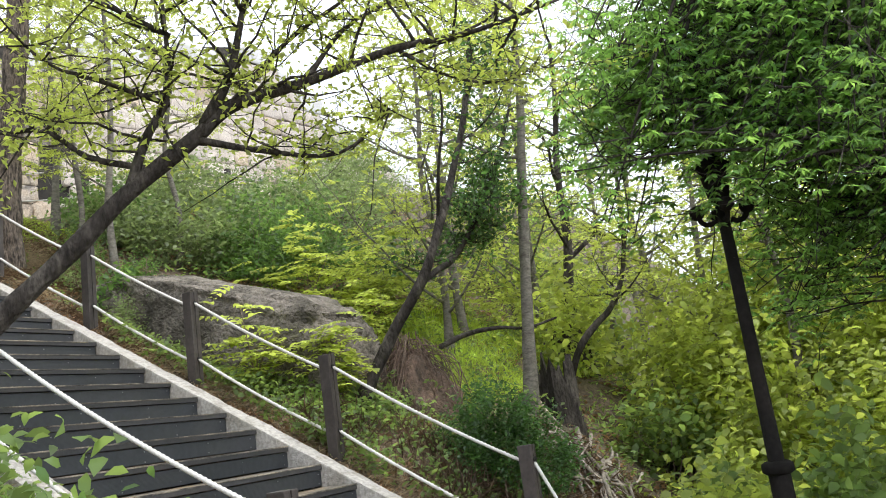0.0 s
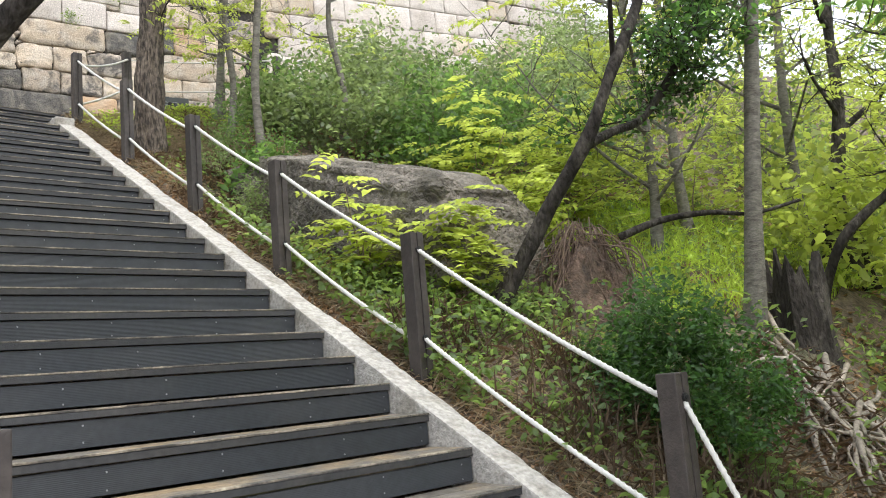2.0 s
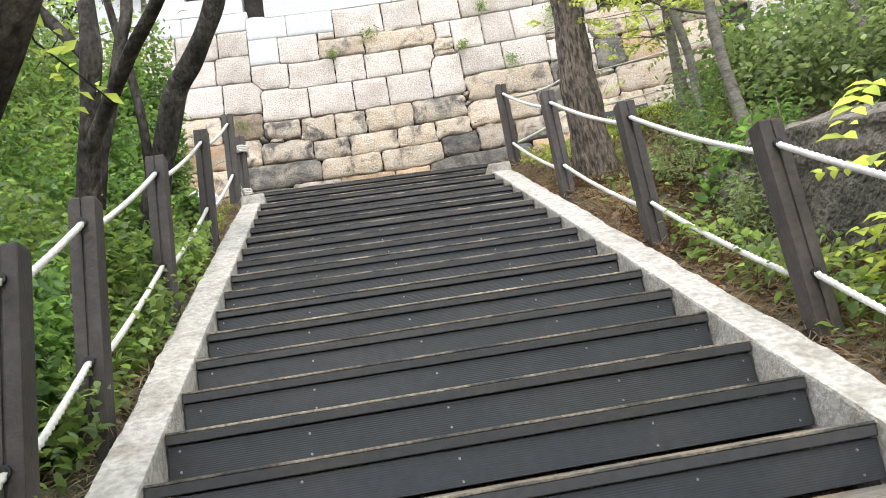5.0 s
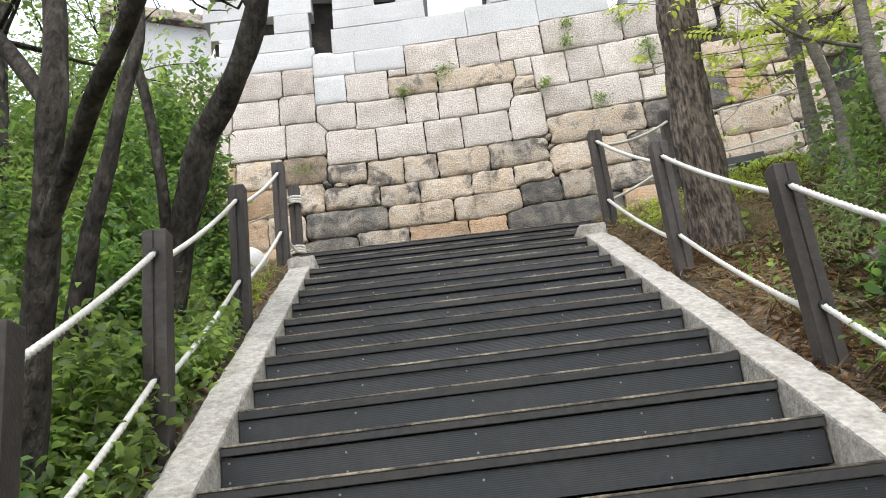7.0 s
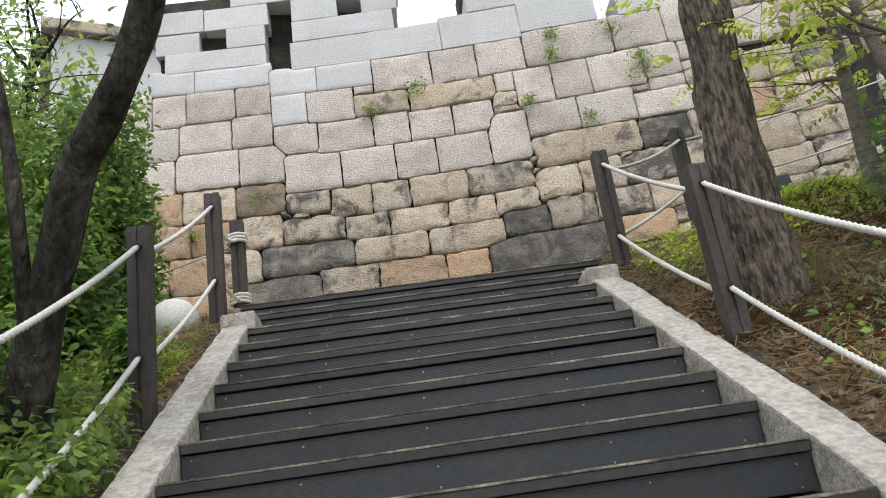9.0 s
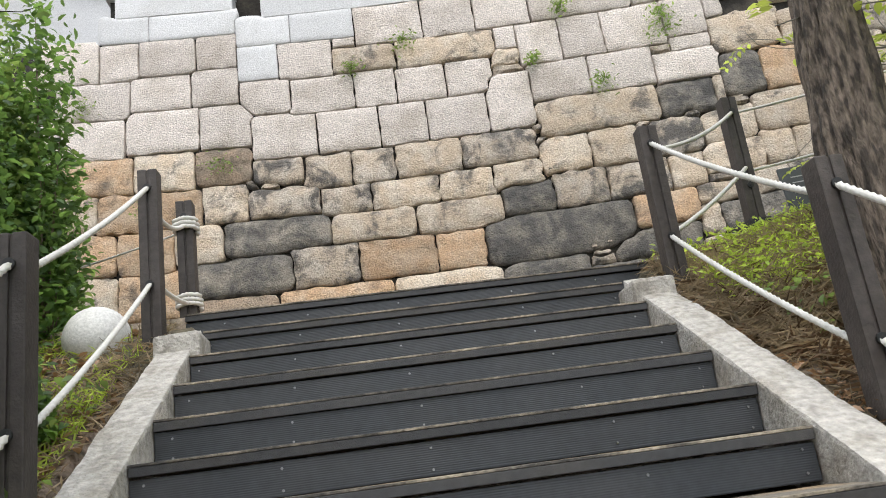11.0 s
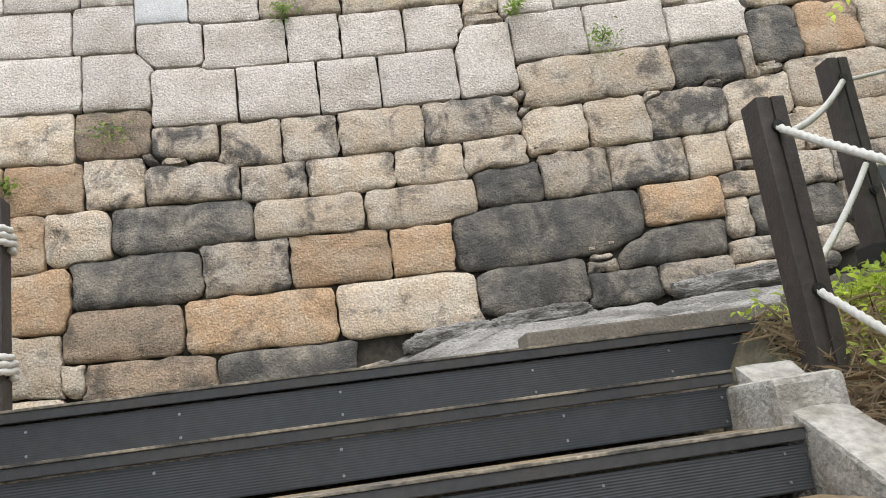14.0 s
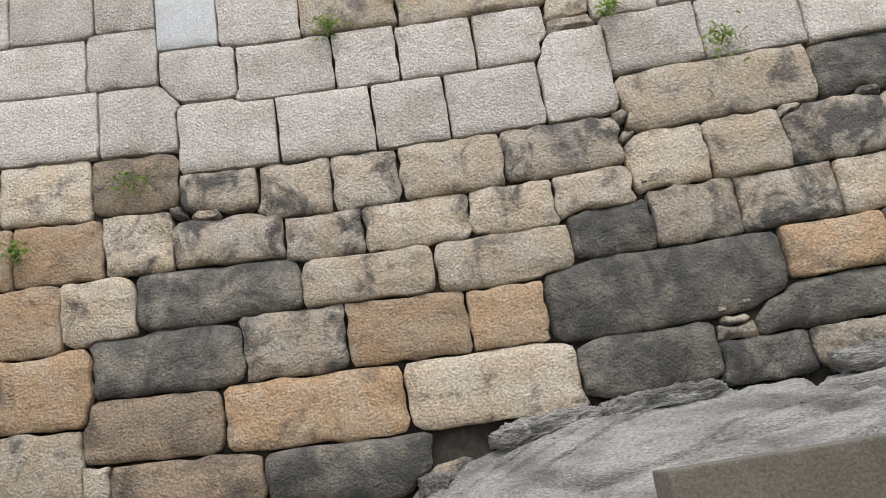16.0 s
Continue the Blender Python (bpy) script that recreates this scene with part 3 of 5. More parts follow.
# Each block: its tone, then the middle along the wall, the middle's height, its width and its height.
COURSE_1 = """P -1.35 3.87 0.74 0.48
P -0.70 3.83 0.57 0.51
P -0.11 3.61 0.61 0.42
P 0.57 3.50 0.75 0.47
P 1.18 3.47 0.49 0.48
P 1.71 3.43 0.57 0.46
P 2.27 3.41 0.53 0.46
P 2.67 3.01 0.52 0.72
P 3.27 3.19 0.67 0.49
P 3.96 3.18 0.72 0.49
P 4.67 3.11 0.70 0.38"""
COURSE_2 = """P -1.34 3.35 0.88 0.57
P -0.60 3.28 0.61 0.57
P 0.09 3.02 0.76 0.54
P 0.82 2.98 0.72 0.54
P 1.45 2.95 0.54 0.53
P 2.07 2.93 0.69 0.52"""
COURSE_3 = """T -1.33 2.82 0.72 0.49
B -0.64 2.77 0.66 0.46
G -0.01 2.61 0.59 0.30
G 0.55 2.51 0.54 0.43
G 1.06 2.49 0.49 0.42
T 1.68 2.47 0.74 0.41
G 2.47 2.46 0.84 0.40
T 3.16 2.26 0.55 0.44
T 3.71 2.25 0.54 0.45
G 4.32 2.26 0.68 0.45
T 3.61 2.71 1.35 0.46
D 4.59 2.70 0.62 0.43"""
COURSE_4 = """O -1.24 2.33 0.69 0.47
T -0.64 2.30 0.53 0.47
G 0.03 2.20 0.81 0.33
G 0.72 2.12 0.57 0.34
T 1.38 2.10 0.75 0.35
T 2.05 2.09 0.60 0.35
T 2.62 2.11 0.54 0.28
D 2.69 1.80 0.57 0.35
G 3.26 1.83 0.57 0.42
G 3.88 1.83 0.66 0.40
T 4.40 1.84 0.38 0.39"""
COURSE_5 = """O -1.56 1.85 0.66 0.52
T -0.95 1.86 0.55 0.45
D -0.08 1.84 1.20 0.39
T 0.99 1.77 0.93 0.34
T 1.93 1.73 0.95 0.37
D 2.95 1.35 1.60 0.55
O 4.09 1.45 0.67 0.37"""
COURSE_6 = """O -1.44 1.32 0.86 0.53
D -0.47 1.39 1.08 0.42
G 0.43 1.39 0.72 0.47
O 1.21 1.36 0.83 0.46
O 1.89 1.33 0.52 0.42
D 2.74 0.91 0.91 0.35
D 3.47 0.81 0.56 0.25
D 3.92 1.10 0.90 0.33
G 4.06 0.83 0.61 0.22"""
COURSE_7 = """B -0.60 0.97 0.99 0.44
O 0.52 0.92 1.23 0.47
T 1.71 0.91 1.15 0.43"""
COURSE_8 = """T -1.44 0.80 0.70 0.51
T -1.00 0.65 0.19 0.23
B -0.38 0.56 1.05 0.35
D 0.68 0.50 1.07 0.35"""
COURSE_18 = """T -1.50 0.33 0.80 0.42
G -0.80 0.26 0.50 0.30
G -0.05 0.24 0.95 0.30
G 1.30 0.30 0.36 0.22"""
COURSE_9 = """P -1.86 4.39 0.49 0.54
P -1.26 4.35 0.70 0.51
P -0.66 4.32 0.50 0.48
W -0.17 4.07 0.48 0.48
P 0.40 4.00 0.65 0.51
T 1.09 3.89 0.74 0.35
T 2.04 3.83 1.15 0.37
T 2.71 3.59 0.34 0.20
P 3.12 3.71 0.49 0.57
P 3.61 3.71 0.49 0.56
P 4.20 3.71 0.70 0.57
P 4.78 3.74 0.47 0.51"""
COURSE_10 = """W -1.78 4.84 0.60 0.37
W -0.95 4.76 1.07 0.36
W -0.08 4.50 0.66 0.40
W 0.63 4.44 0.77 0.41
P 1.42 4.32 0.81 0.54
P 2.13 4.28 0.62 0.54
P 2.76 4.27 0.64 0.53
P 3.67 4.28 1.18 0.58
P 4.60 4.27 0.68 0.55
P 5.24 4.31 0.59 0.69"""
COURSE_11 = """P -2.16 3.89 0.88 0.52
P -2.37 3.39 1.17 0.53
P -2.50 4.47 0.79 0.57"""
COURSE_12 = """O -2.10 2.87 0.81 0.46
T -2.31 2.45 0.41 0.42
O -1.85 2.37 0.52 0.48
O -2.17 1.91 0.57 0.50
T -2.16 1.45 0.59 0.43"""
COURSE_13 = """D 5.24 2.88 0.45 0.50
O 5.74 2.89 0.55 0.50
T 6.40 2.90 0.78 0.53
T 5.73 2.40 0.87 0.49
T 6.45 2.45 0.57 0.35
T 4.93 2.30 0.54 0.39
T 4.72 1.93 0.25 0.34
T 5.04 1.93 0.39 0.35
T 5.40 1.96 0.34 0.39
T 5.90 1.97 0.67 0.38
G 6.47 2.01 0.47 0.34
G 5.76 1.62 0.70 0.31
G 6.37 1.65 0.53 0.37
T 4.68 1.54 0.51 0.22
D 5.02 1.25 0.76 0.37
G 5.17 1.60 0.48 0.31
T 5.40 3.44 0.76 0.42
T 6.07 3.37 0.59 0.43
G 6.72 3.35 0.70 0.34
T 5.67 1.34 0.55 0.24
G 4.87 0.97 1.00 0.19"""
PARAPET_14 = """W -1.17 5.13 1.48 0.34
W 0.48 4.89 1.13 0.47
W 1.53 4.82 0.98 0.48
W 2.56 4.80 1.08 0.54
W 3.62 4.84 1.04 0.54
W 4.73 4.76 0.62 0.41"""
PARAPET_15 = """W -0.71 5.43 0.57 0.35
W 0.69 5.29 1.45 0.36
W 2.84 5.24 0.81 0.34"""
PARAPET_18 = """W -1.72 5.52 0.66 0.36
W -1.75 5.92 0.86 0.40"""
PARAPET_16 = """W -0.84 5.81 0.95 0.39
W 0.31 5.69 0.67 0.39
W 1.24 5.62 0.51 0.39"""
PARAPET_17 = """W -0.32 6.13 1.18 0.36
W 0.91 6.06 1.27 0.44
W 2.90 5.66 0.81 0.51
W 3.71 5.31 0.94 0.39"""
FILLERS = """D -2.06 0.79 0.51 0.60
P 4.78 3.40 0.45 0.18
P 2.75 3.85 0.24 0.30
T 4.73 0.80 0.72 0.09
T 4.52 1.24 0.18 0.36
T -2.11 1.15 0.42 0.12
P 5.11 3.82 0.15 0.30
T 4.96 2.71 0.09 0.42
P 0.88 4.15 0.27 0.12
G 2.71 3.44 0.33 0.09
G 3.32 1.00 0.24 0.12
G 4.76 1.70 0.30 0.09
G 4.45 3.37 0.21 0.12
G 5.09 2.57 0.18 0.09
G -0.11 2.42 0.15 0.09
G 5.14 0.82 0.09 0.12"""
COURSES = (FILLERS, COURSE_18, COURSE_1, COURSE_2, COURSE_3, COURSE_4, COURSE_5, COURSE_6, COURSE_7, COURSE_8, COURSE_9, COURSE_10, COURSE_11, COURSE_12, COURSE_13)
PARAPETS = (PARAPET_18, PARAPET_14, PARAPET_15, PARAPET_16, PARAPET_17)


def blocks(texts):
    found = []
    for text in texts:
        for line in text.split("\n"):
            tone, *numbers = line.split()
            found.append((tone, *[float(v) for v in numbers]))
    return found


def fill_courses(taken, rng):
    """Plain courses of rough blocks for the stretches of wall on either side."""
    out = []
    for x0, x1 in ((-13.8, 5.0), (5.0, 19.4)):
        z = -0.9
        while z < 9.2:
            h = rng.uniform(0.40, 0.56)
            x = x0 + rng.uniform(0, 0.2)
            while x < x1 - 0.3:
                w = min(rng.uniform(0.42, 0.98), x1 - x)
                c, m = x + w / 2, z + h / 2 + (0.06 * (x - 5.0) if x0 > 0 else 0)
                high = wall_top(c)
                tone = rng.choice("PPTTTG" if c < 7.5 else "PPPPT") if m < high - 0.5 else "W"
                if c < -1.5 and m > 2.6:
                    tone = "P" if m < high - 0.4 else "W"
                fits = wall_foot(c) - 0.4 < m < high - 0.12 and not (-2.0 < c < 4.7 and m < 4.5)
                if fits and not any(abs(c - t[1]) < (w + t[3]) / 2 - 0.08 and abs(m - t[2]) < (h + t[4]) / 2 - 0.08 for t in taken):
                    out.append((tone, c, m, w, h))
                x += w
            z += h
    return out


wall_1 = build_wall_core()
# Added slabs in the dark joint colour, standing for shade inside the parapet's slots.
for x0, x1, z0, z1 in ((-2.0, 1.5, 4.6, 6.35), (2.45, 4.1, 4.4, 6.0)):
    part("parapet_core", boxed(x0, x1, 4.75, 5.05, z0, z1), MAT_MORTAR, wall_1)


# small stones wedged between the larger blocks
CHINKS = ((2.93, 2.63, 0.09), (2.90, 2.45, 0.08), (2.96, 2.10, 0.07), (4.05, 2.46, 0.10), (-0.34, 2.50, 0.06), (3.25, 1.14, 0.09), (3.42, 1.17, 0.08),
          (3.33, 1.05, 0.10), (4.60, 2.50, 0.10), (5.10, 2.58, 0.08))


def build_stones():
    rng = random.Random(7)
    traced = blocks(COURSES)
    parapet = blocks(PARAPETS)
    more = fill_courses(traced + parapet, rng)
    more.sort(key=lambda s: abs(s[1] - 2.0) + 0.3 * s[2])
    near, rest = more[:190], more[190:]
    chinks = [("G", x, z, r * 2.0, r * 1.3) for x, z, r in CHINKS]
    every = traced + near + chinks + parapet
    for stone in traced + near + chinks:
        tone, x, z, w, h = stone
        others = [o for o in every if o is not stone and abs(o[1] - x) < (o[3] + w) / 2 + 0.15 and abs(o[2] - z) < (o[4] + h) / 2 + 0.15]
        ring = fitted_ring(stone, others, 0.06 if tone == "P" else 0.04 if tone == "W" else 0.30 if tone == "D" else 0.17)
        v, f = stone_data(x, z, w, h, tone, rng, fitted=ring)
        mesh_object("stone", v, f, TONES[tone], wall_1)
    for tone, x, z, w, h in parapet:
        v, f = stone_data(x, z, w, h, tone, rng, 0.5)
        mesh_object("parapet_stone", v, f, TONES[tone], wall_1, smooth=False)
    for tone in "PTGW":
        data = join_data([stone_data(x, z, w, h, tone, rng, joint=0.012) for t, x, z, w, h in rest if t == tone])
        tagged(mesh_object("masonry", *data, TONES[tone], wall_1), "distant rough granite masonry", kind="stuff")


# ---- plants ----
def branch_path(start, way, length, rng, bend=0.35, rise=0.15, n=6):
    p, d = Vector(start), Vector(way).normalized()
    out = [p.copy()]
    for _ in range(n):
        d = (d + Vector((rng.gauss(0, bend), rng.gauss(0, bend), rng.gauss(rise, bend))) * 0.35).normalized()
        p = p + d * (length / n)
        out.append(p.copy())
    return out


def grow(limbs, rng, twigs=5, twig_length=0.7, leaf_gap=0.05, spread=0.10, bare=0.2):
    """Twigs along the given limbs (path, radius at the foot), and the places of the leaves on them."""
    tubes, places = [], []
    for path, r in limbs:
        pts = smooth_path(path, 4)
        tubes.append(tube_data(pts, [max(0.004, r * (1 - 0.85 * i / (len(pts) - 1))) for i in range(len(pts))], 6, 0.15))
        for _ in range(twigs):
            i = rng.randrange(int(len(pts) * bare), len(pts))
            way = Vector((rng.gauss(0, 1), rng.gauss(0, 1), rng.gauss(0.25, 0.6)))
            tw = branch_path(pts[i], way, twig_length * rng.uniform(0.5, 1.3), rng, 0.5)
            rr = max(0.004, r * 0.28)
            tubes.append(tube_data(tw, [max(0.003, rr * (1 - 0.8 * k / 6)) for k in range(7)], 4))
            for k in range(1, 7):
                a, b = tw[k - 1], tw[k]
                m = max(1, int((b - a).length / leaf_gap))
                for q in range(m):
                    c = a.lerp(b, q / m)
                    places.append((c.x + rng.gauss(0, spread), c.y + rng.gauss(0, spread), c.z + rng.gauss(0, spread * 0.8)))
    return tubes, places


def build_tree(name, label, trunk, radius, top_radius, limbs, leaves, size, bark, seed, twigs=6, twig_length=0.8, gap=0.04, spread=0.10, aspect=0.5,
               sides=12, droop=0.3, forks=(), feathery=False, starry=False, furrow=0.0):
    """A tree: a trunk along a path, further forks, limbs, twigs, and a crown of single leaves."""
    rng = random.Random(seed)
    tree = thing(name, trunk[0], label, "tree")
    tree_inverse = Matrix.Translation(-Vector(trunk[0]))
    pts = smooth_path(trunk, 6)
    n = len(pts) - 1
    if furrow:
        pts = smooth_path(trunk, 40)
        n = len(pts) - 1
        sides = 84
    stems = [tube_data(pts, [radius * (1 + 0.35 * max(0, 1 - i / (n / 7))) + (top_radius - radius) * i / n for i in range(n + 1)], sides, 0.22, seed=seed)]
    v, f = join_data(stems)
    if furrow:  # bark in long ridges with deep fissures
        v = [Vector(p) for p in v]
        for i, c in enumerate(pts):
            for k in range(sides):
                p = v[i * sides + k]
                w = 2 * math.pi * k / sides
                fold = abs(noise.noise(Vector((math.cos(w) * 7.5, math.sin(w) * 7.5, p.z * 2.2 + 0.6 * noise.noise(p * 4.0)))))
                chip = noise.noise(Vector((math.cos(w) * 9, math.sin(w) * 9, p.z * 9.0)))
                v[i * sides + k] = c + (p - c) * (1 + furrow * (min(fold, 0.28) / 0.28 - 0.7) + 0.02 * chip)
    ob = mesh_object("trunk", [tree_inverse @ Vector(p) for p in v], f, bark, tree)
    for path, r, tip in forks:
        fp = smooth_path(path, 5)
        v, f = tube_data(fp, [r + (tip - r) * i / (len(fp) - 1) for i in range(len(fp))], 10, 0.2, seed=seed + 1)
        mesh_object("limb", [tree_inverse @ Vector(p) for p in v], f, bark, tree)
    tubes, places = grow(limbs, rng, twigs, twig_length, gap, spread)
    v, f = join_data(tubes)
    tagged(mesh_object("branchwork", [tree_inverse @ Vector(p) for p in v], f, bark, tree), kind="stuff")
    if places:
        shift = np.asarray(places) - np.asarray(trunk[0])
        yaws = None
        if feathery:
            shift, yaws = fronds(shift[::4], seed, 0.24, size)
        if starry:
            shift, yaws = palmate(shift, seed, size)
        tagged(leaf_mesh("crown", shift, size, leaves, tree, seed=seed, aspect=aspect, droop=droop, yaws=yaws, normal_up=0.85 if feathery else 0.6), kind="stuff")
    return tree


def random_limbs(trunk, rng, count, length, low=0.35, rise=0.4, radius=0.03):
    pts = smooth_path(trunk, 6)
    limbs = []
    for k in range(count):
        i = int(len(pts) * (low + (1 - low) * (k + rng.random()) / count))
        i = min(i, len(pts) - 1)
        w = rng.uniform(0, 2 * math.pi)
        way = (math.cos(w), math.sin(w), rise * rng.uniform(0.3, 1.8))
        limbs.append((branch_path(pts[i], way, length * rng.uniform(0.6, 1.2) * (1.15 - 0.5 * i / len(pts)), rng, 0.3), radius * rng.uniform(0.7, 1.2)))
    return limbs


def build_shrub(name, label, at, size, count, leaf, mat, seed, clumps=26, aspect=0.5, tight=0.22, stems=7, category="shrub", droop=0.2, feathery=False):
    """A bush: thin stems and clumps of leaves with gaps between them."""
    rng = random.Random(seed)
    nrg = np.random.default_rng(seed)
    x, y, z = at
    bush = thing(name, (x, y, z), label, category)
    tubes, centres = [], []
    for k in range(clumps):
        w, e, r = rng.uniform(0, 2 * math.pi), rng.uniform(0.0, 1.0), rng.uniform(0.35, 1.0)
        flat = math.sqrt(max(0, 1 - (e * 0.92) ** 2))
        centres.append(Vector((math.cos(w) * flat * r * size[0], math.sin(w) * flat * r * size[1], e * size[2] * rng.uniform(0.5, 1.1) + 0.05)))
    for c in centres[:stems]:
        tubes.append(tube_data([Vector((0, 0, -0.1)), c * 0.35 + Vector((0, 0, 0.08)), c * 0.75, c], [0.012, 0.009, 0.006, 0.003], 5))
    v, f = join_data(tubes)
    tagged(mesh_object("stem_tangle", v, f, MAT_ROOT, bush), kind="stuff")
    which = nrg.integers(0, clumps, count)
    cc = np.array([tuple(c) for c in centres])[which]
    off = nrg.normal(0, 1, (count, 3)) * np.array(size) * tight
    places = cc + off
    places[:, 2] = np.maximum(places[:, 2], 0.01)
    yaws = None
    if feathery:
        places, yaws = fronds(places, seed, 0.34, leaf)
    tagged(leaf_mesh("foliage", places, leaf, mat, bush, seed=seed, aspect=aspect, droop=droop, yaws=yaws, normal_up=0.88 if feathery else 0.6), kind="stuff")
    return bush


def on_ground(x, y, up=0.0):
    return (x, y, ground(x, y) + up)


# The big straight tree beside the railing.
build_tree("tree", "tall old tree with deeply furrowed grey-brown bark", [on_ground(2.90, -1.55, -0.2), (2.91, -1.52, -0.1), (3.02, -1.50, 1.2), (3.17, -1.48, 2.8), (3.32, -1.4, 5.0), (3.5, -1.3, 8.0)],
           0.158, 0.115, random_limbs([(3.0, -1.4, 5.0), (3.1, -1.3, 8.0)], random.Random(5), 6, 2.0, 0.3, 0.6, 0.05), LEAF_YELLOW, 0.06, MAT_BARK_GREY, 5, 8, 0.9, 0.05, 0.12, sides=20, feathery=True, furrow=0.15)

# The leaning tree that reaches over the stair.
LEAN = [(-0.92, -5.58, -3.45), (-0.57, -5.80, -2.94), (-0.28, -6.02, -2.50), (0.07, -6.35, -2.03), (0.34, -6.57, -1.66), (0.67, -6.89, -1.28)]
LEAN_LIMBS = [
    ([(0.67, -6.89, -1.28), (0.85, -7.06, -1.06), (1.15, -7.48, -0.93), (1.51, -8.05, -0.74), (1.76, -8.57, -0.70), (2.05, -9.2, -0.55)], 0.055),
    ([(0.60, -6.85, -1.30), (0.95, -7.22, -1.42), (1.26, -7.63, -1.48), (1.47, -7.96, -1.20)], 0.028),
    ([(0.70, -6.92, -1.20), (0.82, -7.08, -0.85), (0.92, -7.17, -0.35), (1.05, -7.3, 0.4), (1.1, -7.5, 1.0)], 0.045),
    ([(0.34, -6.57, -1.66), (0.42, -6.66, -1.30), (0.55, -6.77, -0.95), (0.62, -6.7, -0.3), (0.7, -6.6, 0.5)], 0.042),
    ([(0.42, -6.64, -1.50), (0.15, -6.42, -1.42), (-0.04, -6.26, -1.24), (-0.35, -6.12, -1.28), (-0.9, -6.0, -1.1)], 0.026),
    ([(0.55, -6.77, -1.05), (0.20, -6.60, -0.95), (-0.25, -6.55, -0.92), (-0.8, -6.7, -0.7)], 0.022),
    ([(0.62, -6.75, -0.5), (0.2, -6.5, -0.3), (-0.3, -6.4, -0.3), (-0.8, -6.4, -0.1)], 0.022),
    ([(0.85, -7.06, -1.06), (1.1, -7.4, -0.6), (1.3, -7.9, -0.3), (1.4, -8.3, 0.1)], 0.025),
    ([(1.15, -7.48, -0.93), (1.4, -7.7, -0.5), (1.7, -8.0, -0.25), (2.0, -8.3, -0.1)], 0.022),
    ([(0.92, -7.17, -0.35), (0.6, -7.2, -0.1), (0.2, -7.1, 0.1), (-0.2, -7.0, 0.2)], 0.022),
    ([(1.51, -8.05, -0.74), (1.75, -8.3, -0.95), (1.95, -8.6, -1.05), (2.2, -8.9, -0.95)], 0.016),
    ([(1.0, -7.3, 0.2), (1.3, -7.6, 0.3), (1.6, -8.0, 0.5), (1.9, -8.4, 0.6)], 0.02),
]
build_tree("tree", "dark leaning tree with spreading limbs and fresh young leaves", LEAN, 0.074, 0.056, LEAN_LIMBS, LEAF_YELLOW, 0.056, MAT_BARK, 11, 25, 0.8, 0.020, 0.045)

# The trees on the bank beside the upper flight.
def bank_tree(trunk, r, seed, limbs=7, forks=(), label="dark-barked tree on the bank above thick undergrowth", leaves=LEAF_MID, length=0.8, low=0.5):
    rng = random.Random(seed)
    build_tree("tree", label, trunk, r, r * 0.6, random_limbs(trunk, rng, limbs, length, low, 0.5, 0.028), leaves, 0.075, MAT_BARK, seed, 7, 0.7, 0.05, 0.09, forks=forks)


bank_tree([(-0.72, -2.18, -1.50), (-0.53, -2.35, -0.80), (-0.41, -2.45, -0.43), (-0.30, -2.55, -0.13), (-0.15, -2.66, 0.03), (0.00, -2.77, 0.24), (0.09, -2.85, 0.43), (0.15, -2.92, 0.62), (0.30, -3.05, 1.15), (0.42, -3.10, 1.9), (0.45, -3.0, 2.8)], 0.086, 21, 5,
          [([(-0.55, -2.36, -0.86), (-0.55, -2.50, -0.36), (-0.62, -2.50, 0.12), (-0.71, -2.50, 0.54), (-0.78, -2.50, 0.94), (-0.9, -2.4, 1.8)], 0.038, 0.024), ([(0.10, -2.87, 0.45), (0.0, -2.75, 0.75), (-0.2, -2.6, 1.1), (-0.5, -2.4, 1.6)], 0.035, 0.02)], low=0.80)
bank_tree([on_ground(-0.82, -3.2, -0.1), (-0.64, -3.30, -1.08), (-0.62, -3.30, -0.91), (-0.54, -3.30, -0.57), (-0.46, -3.30, -0.17), (-0.41, -3.28, 0.15), (-0.5, -3.1, 1.0), (-0.6, -2.9, 2.0)], 0.050, 22, 4, low=0.75)
bank_tree([on_ground(-0.58, -3.95, -0.1), (-0.47, -4.10, -1.72), (-0.41, -4.18, -1.33), (-0.35, -4.30, -0.97), (-0.34, -4.30, -0.73), (-0.40, -4.2, -0.3), (-0.55, -4.1, 0.5), (-0.6, -4.0, 1.6)], 0.058, 23, 4,
          [([(-0.41, -4.20, -1.30), (-0.27, -4.34, -1.13), (-0.08, -4.59, -1.00), (0.10, -4.78, -0.86), (0.22, -4.85, -0.55), (0.35, -4.8, 0.1), (0.4, -4.6, 1.0)], 0.036, 0.024),
           ([(-0.35, -4.28, -0.85), (-0.55, -4.15, -0.55), (-0.85, -4.0, -0.1), (-1.1, -3.9, 0.5)], 0.034, 0.022)], low=0.7)
bank_tree([on_ground(-2.1, -1.4, -0.1), (-2.1, -1.4, 0.5), (-2.2, -1.3, 1.8), (-2.1, -1.3, 3.4)], 0.10, 24, 9, length=1.6)
bank_tree([on_ground(-2.6, -3.4, -0.1), (-2.6, -3.4, -0.6), (-2.5, -3.3, 0.6), (-2.6, -3.2, 2.4)], 0.13, 25, 10, length=1.6)
bank_tree([on_ground(-3.6, -2.0, -0.1), (-3.6, -2.0, 0.5), (-3.5, -2.0, 2.0), (-3.6, -1.8, 4.0)], 0.14, 26, 12, length=2.0)
bank_tree([on_ground(-2.2, 1.2, -0.1), (-2.2, 1.2, 1.0), (-2.3, 1.2, 2.2), (-2.2, 1.3, 3.4)], 0.07, 27, 10, length=1.2)

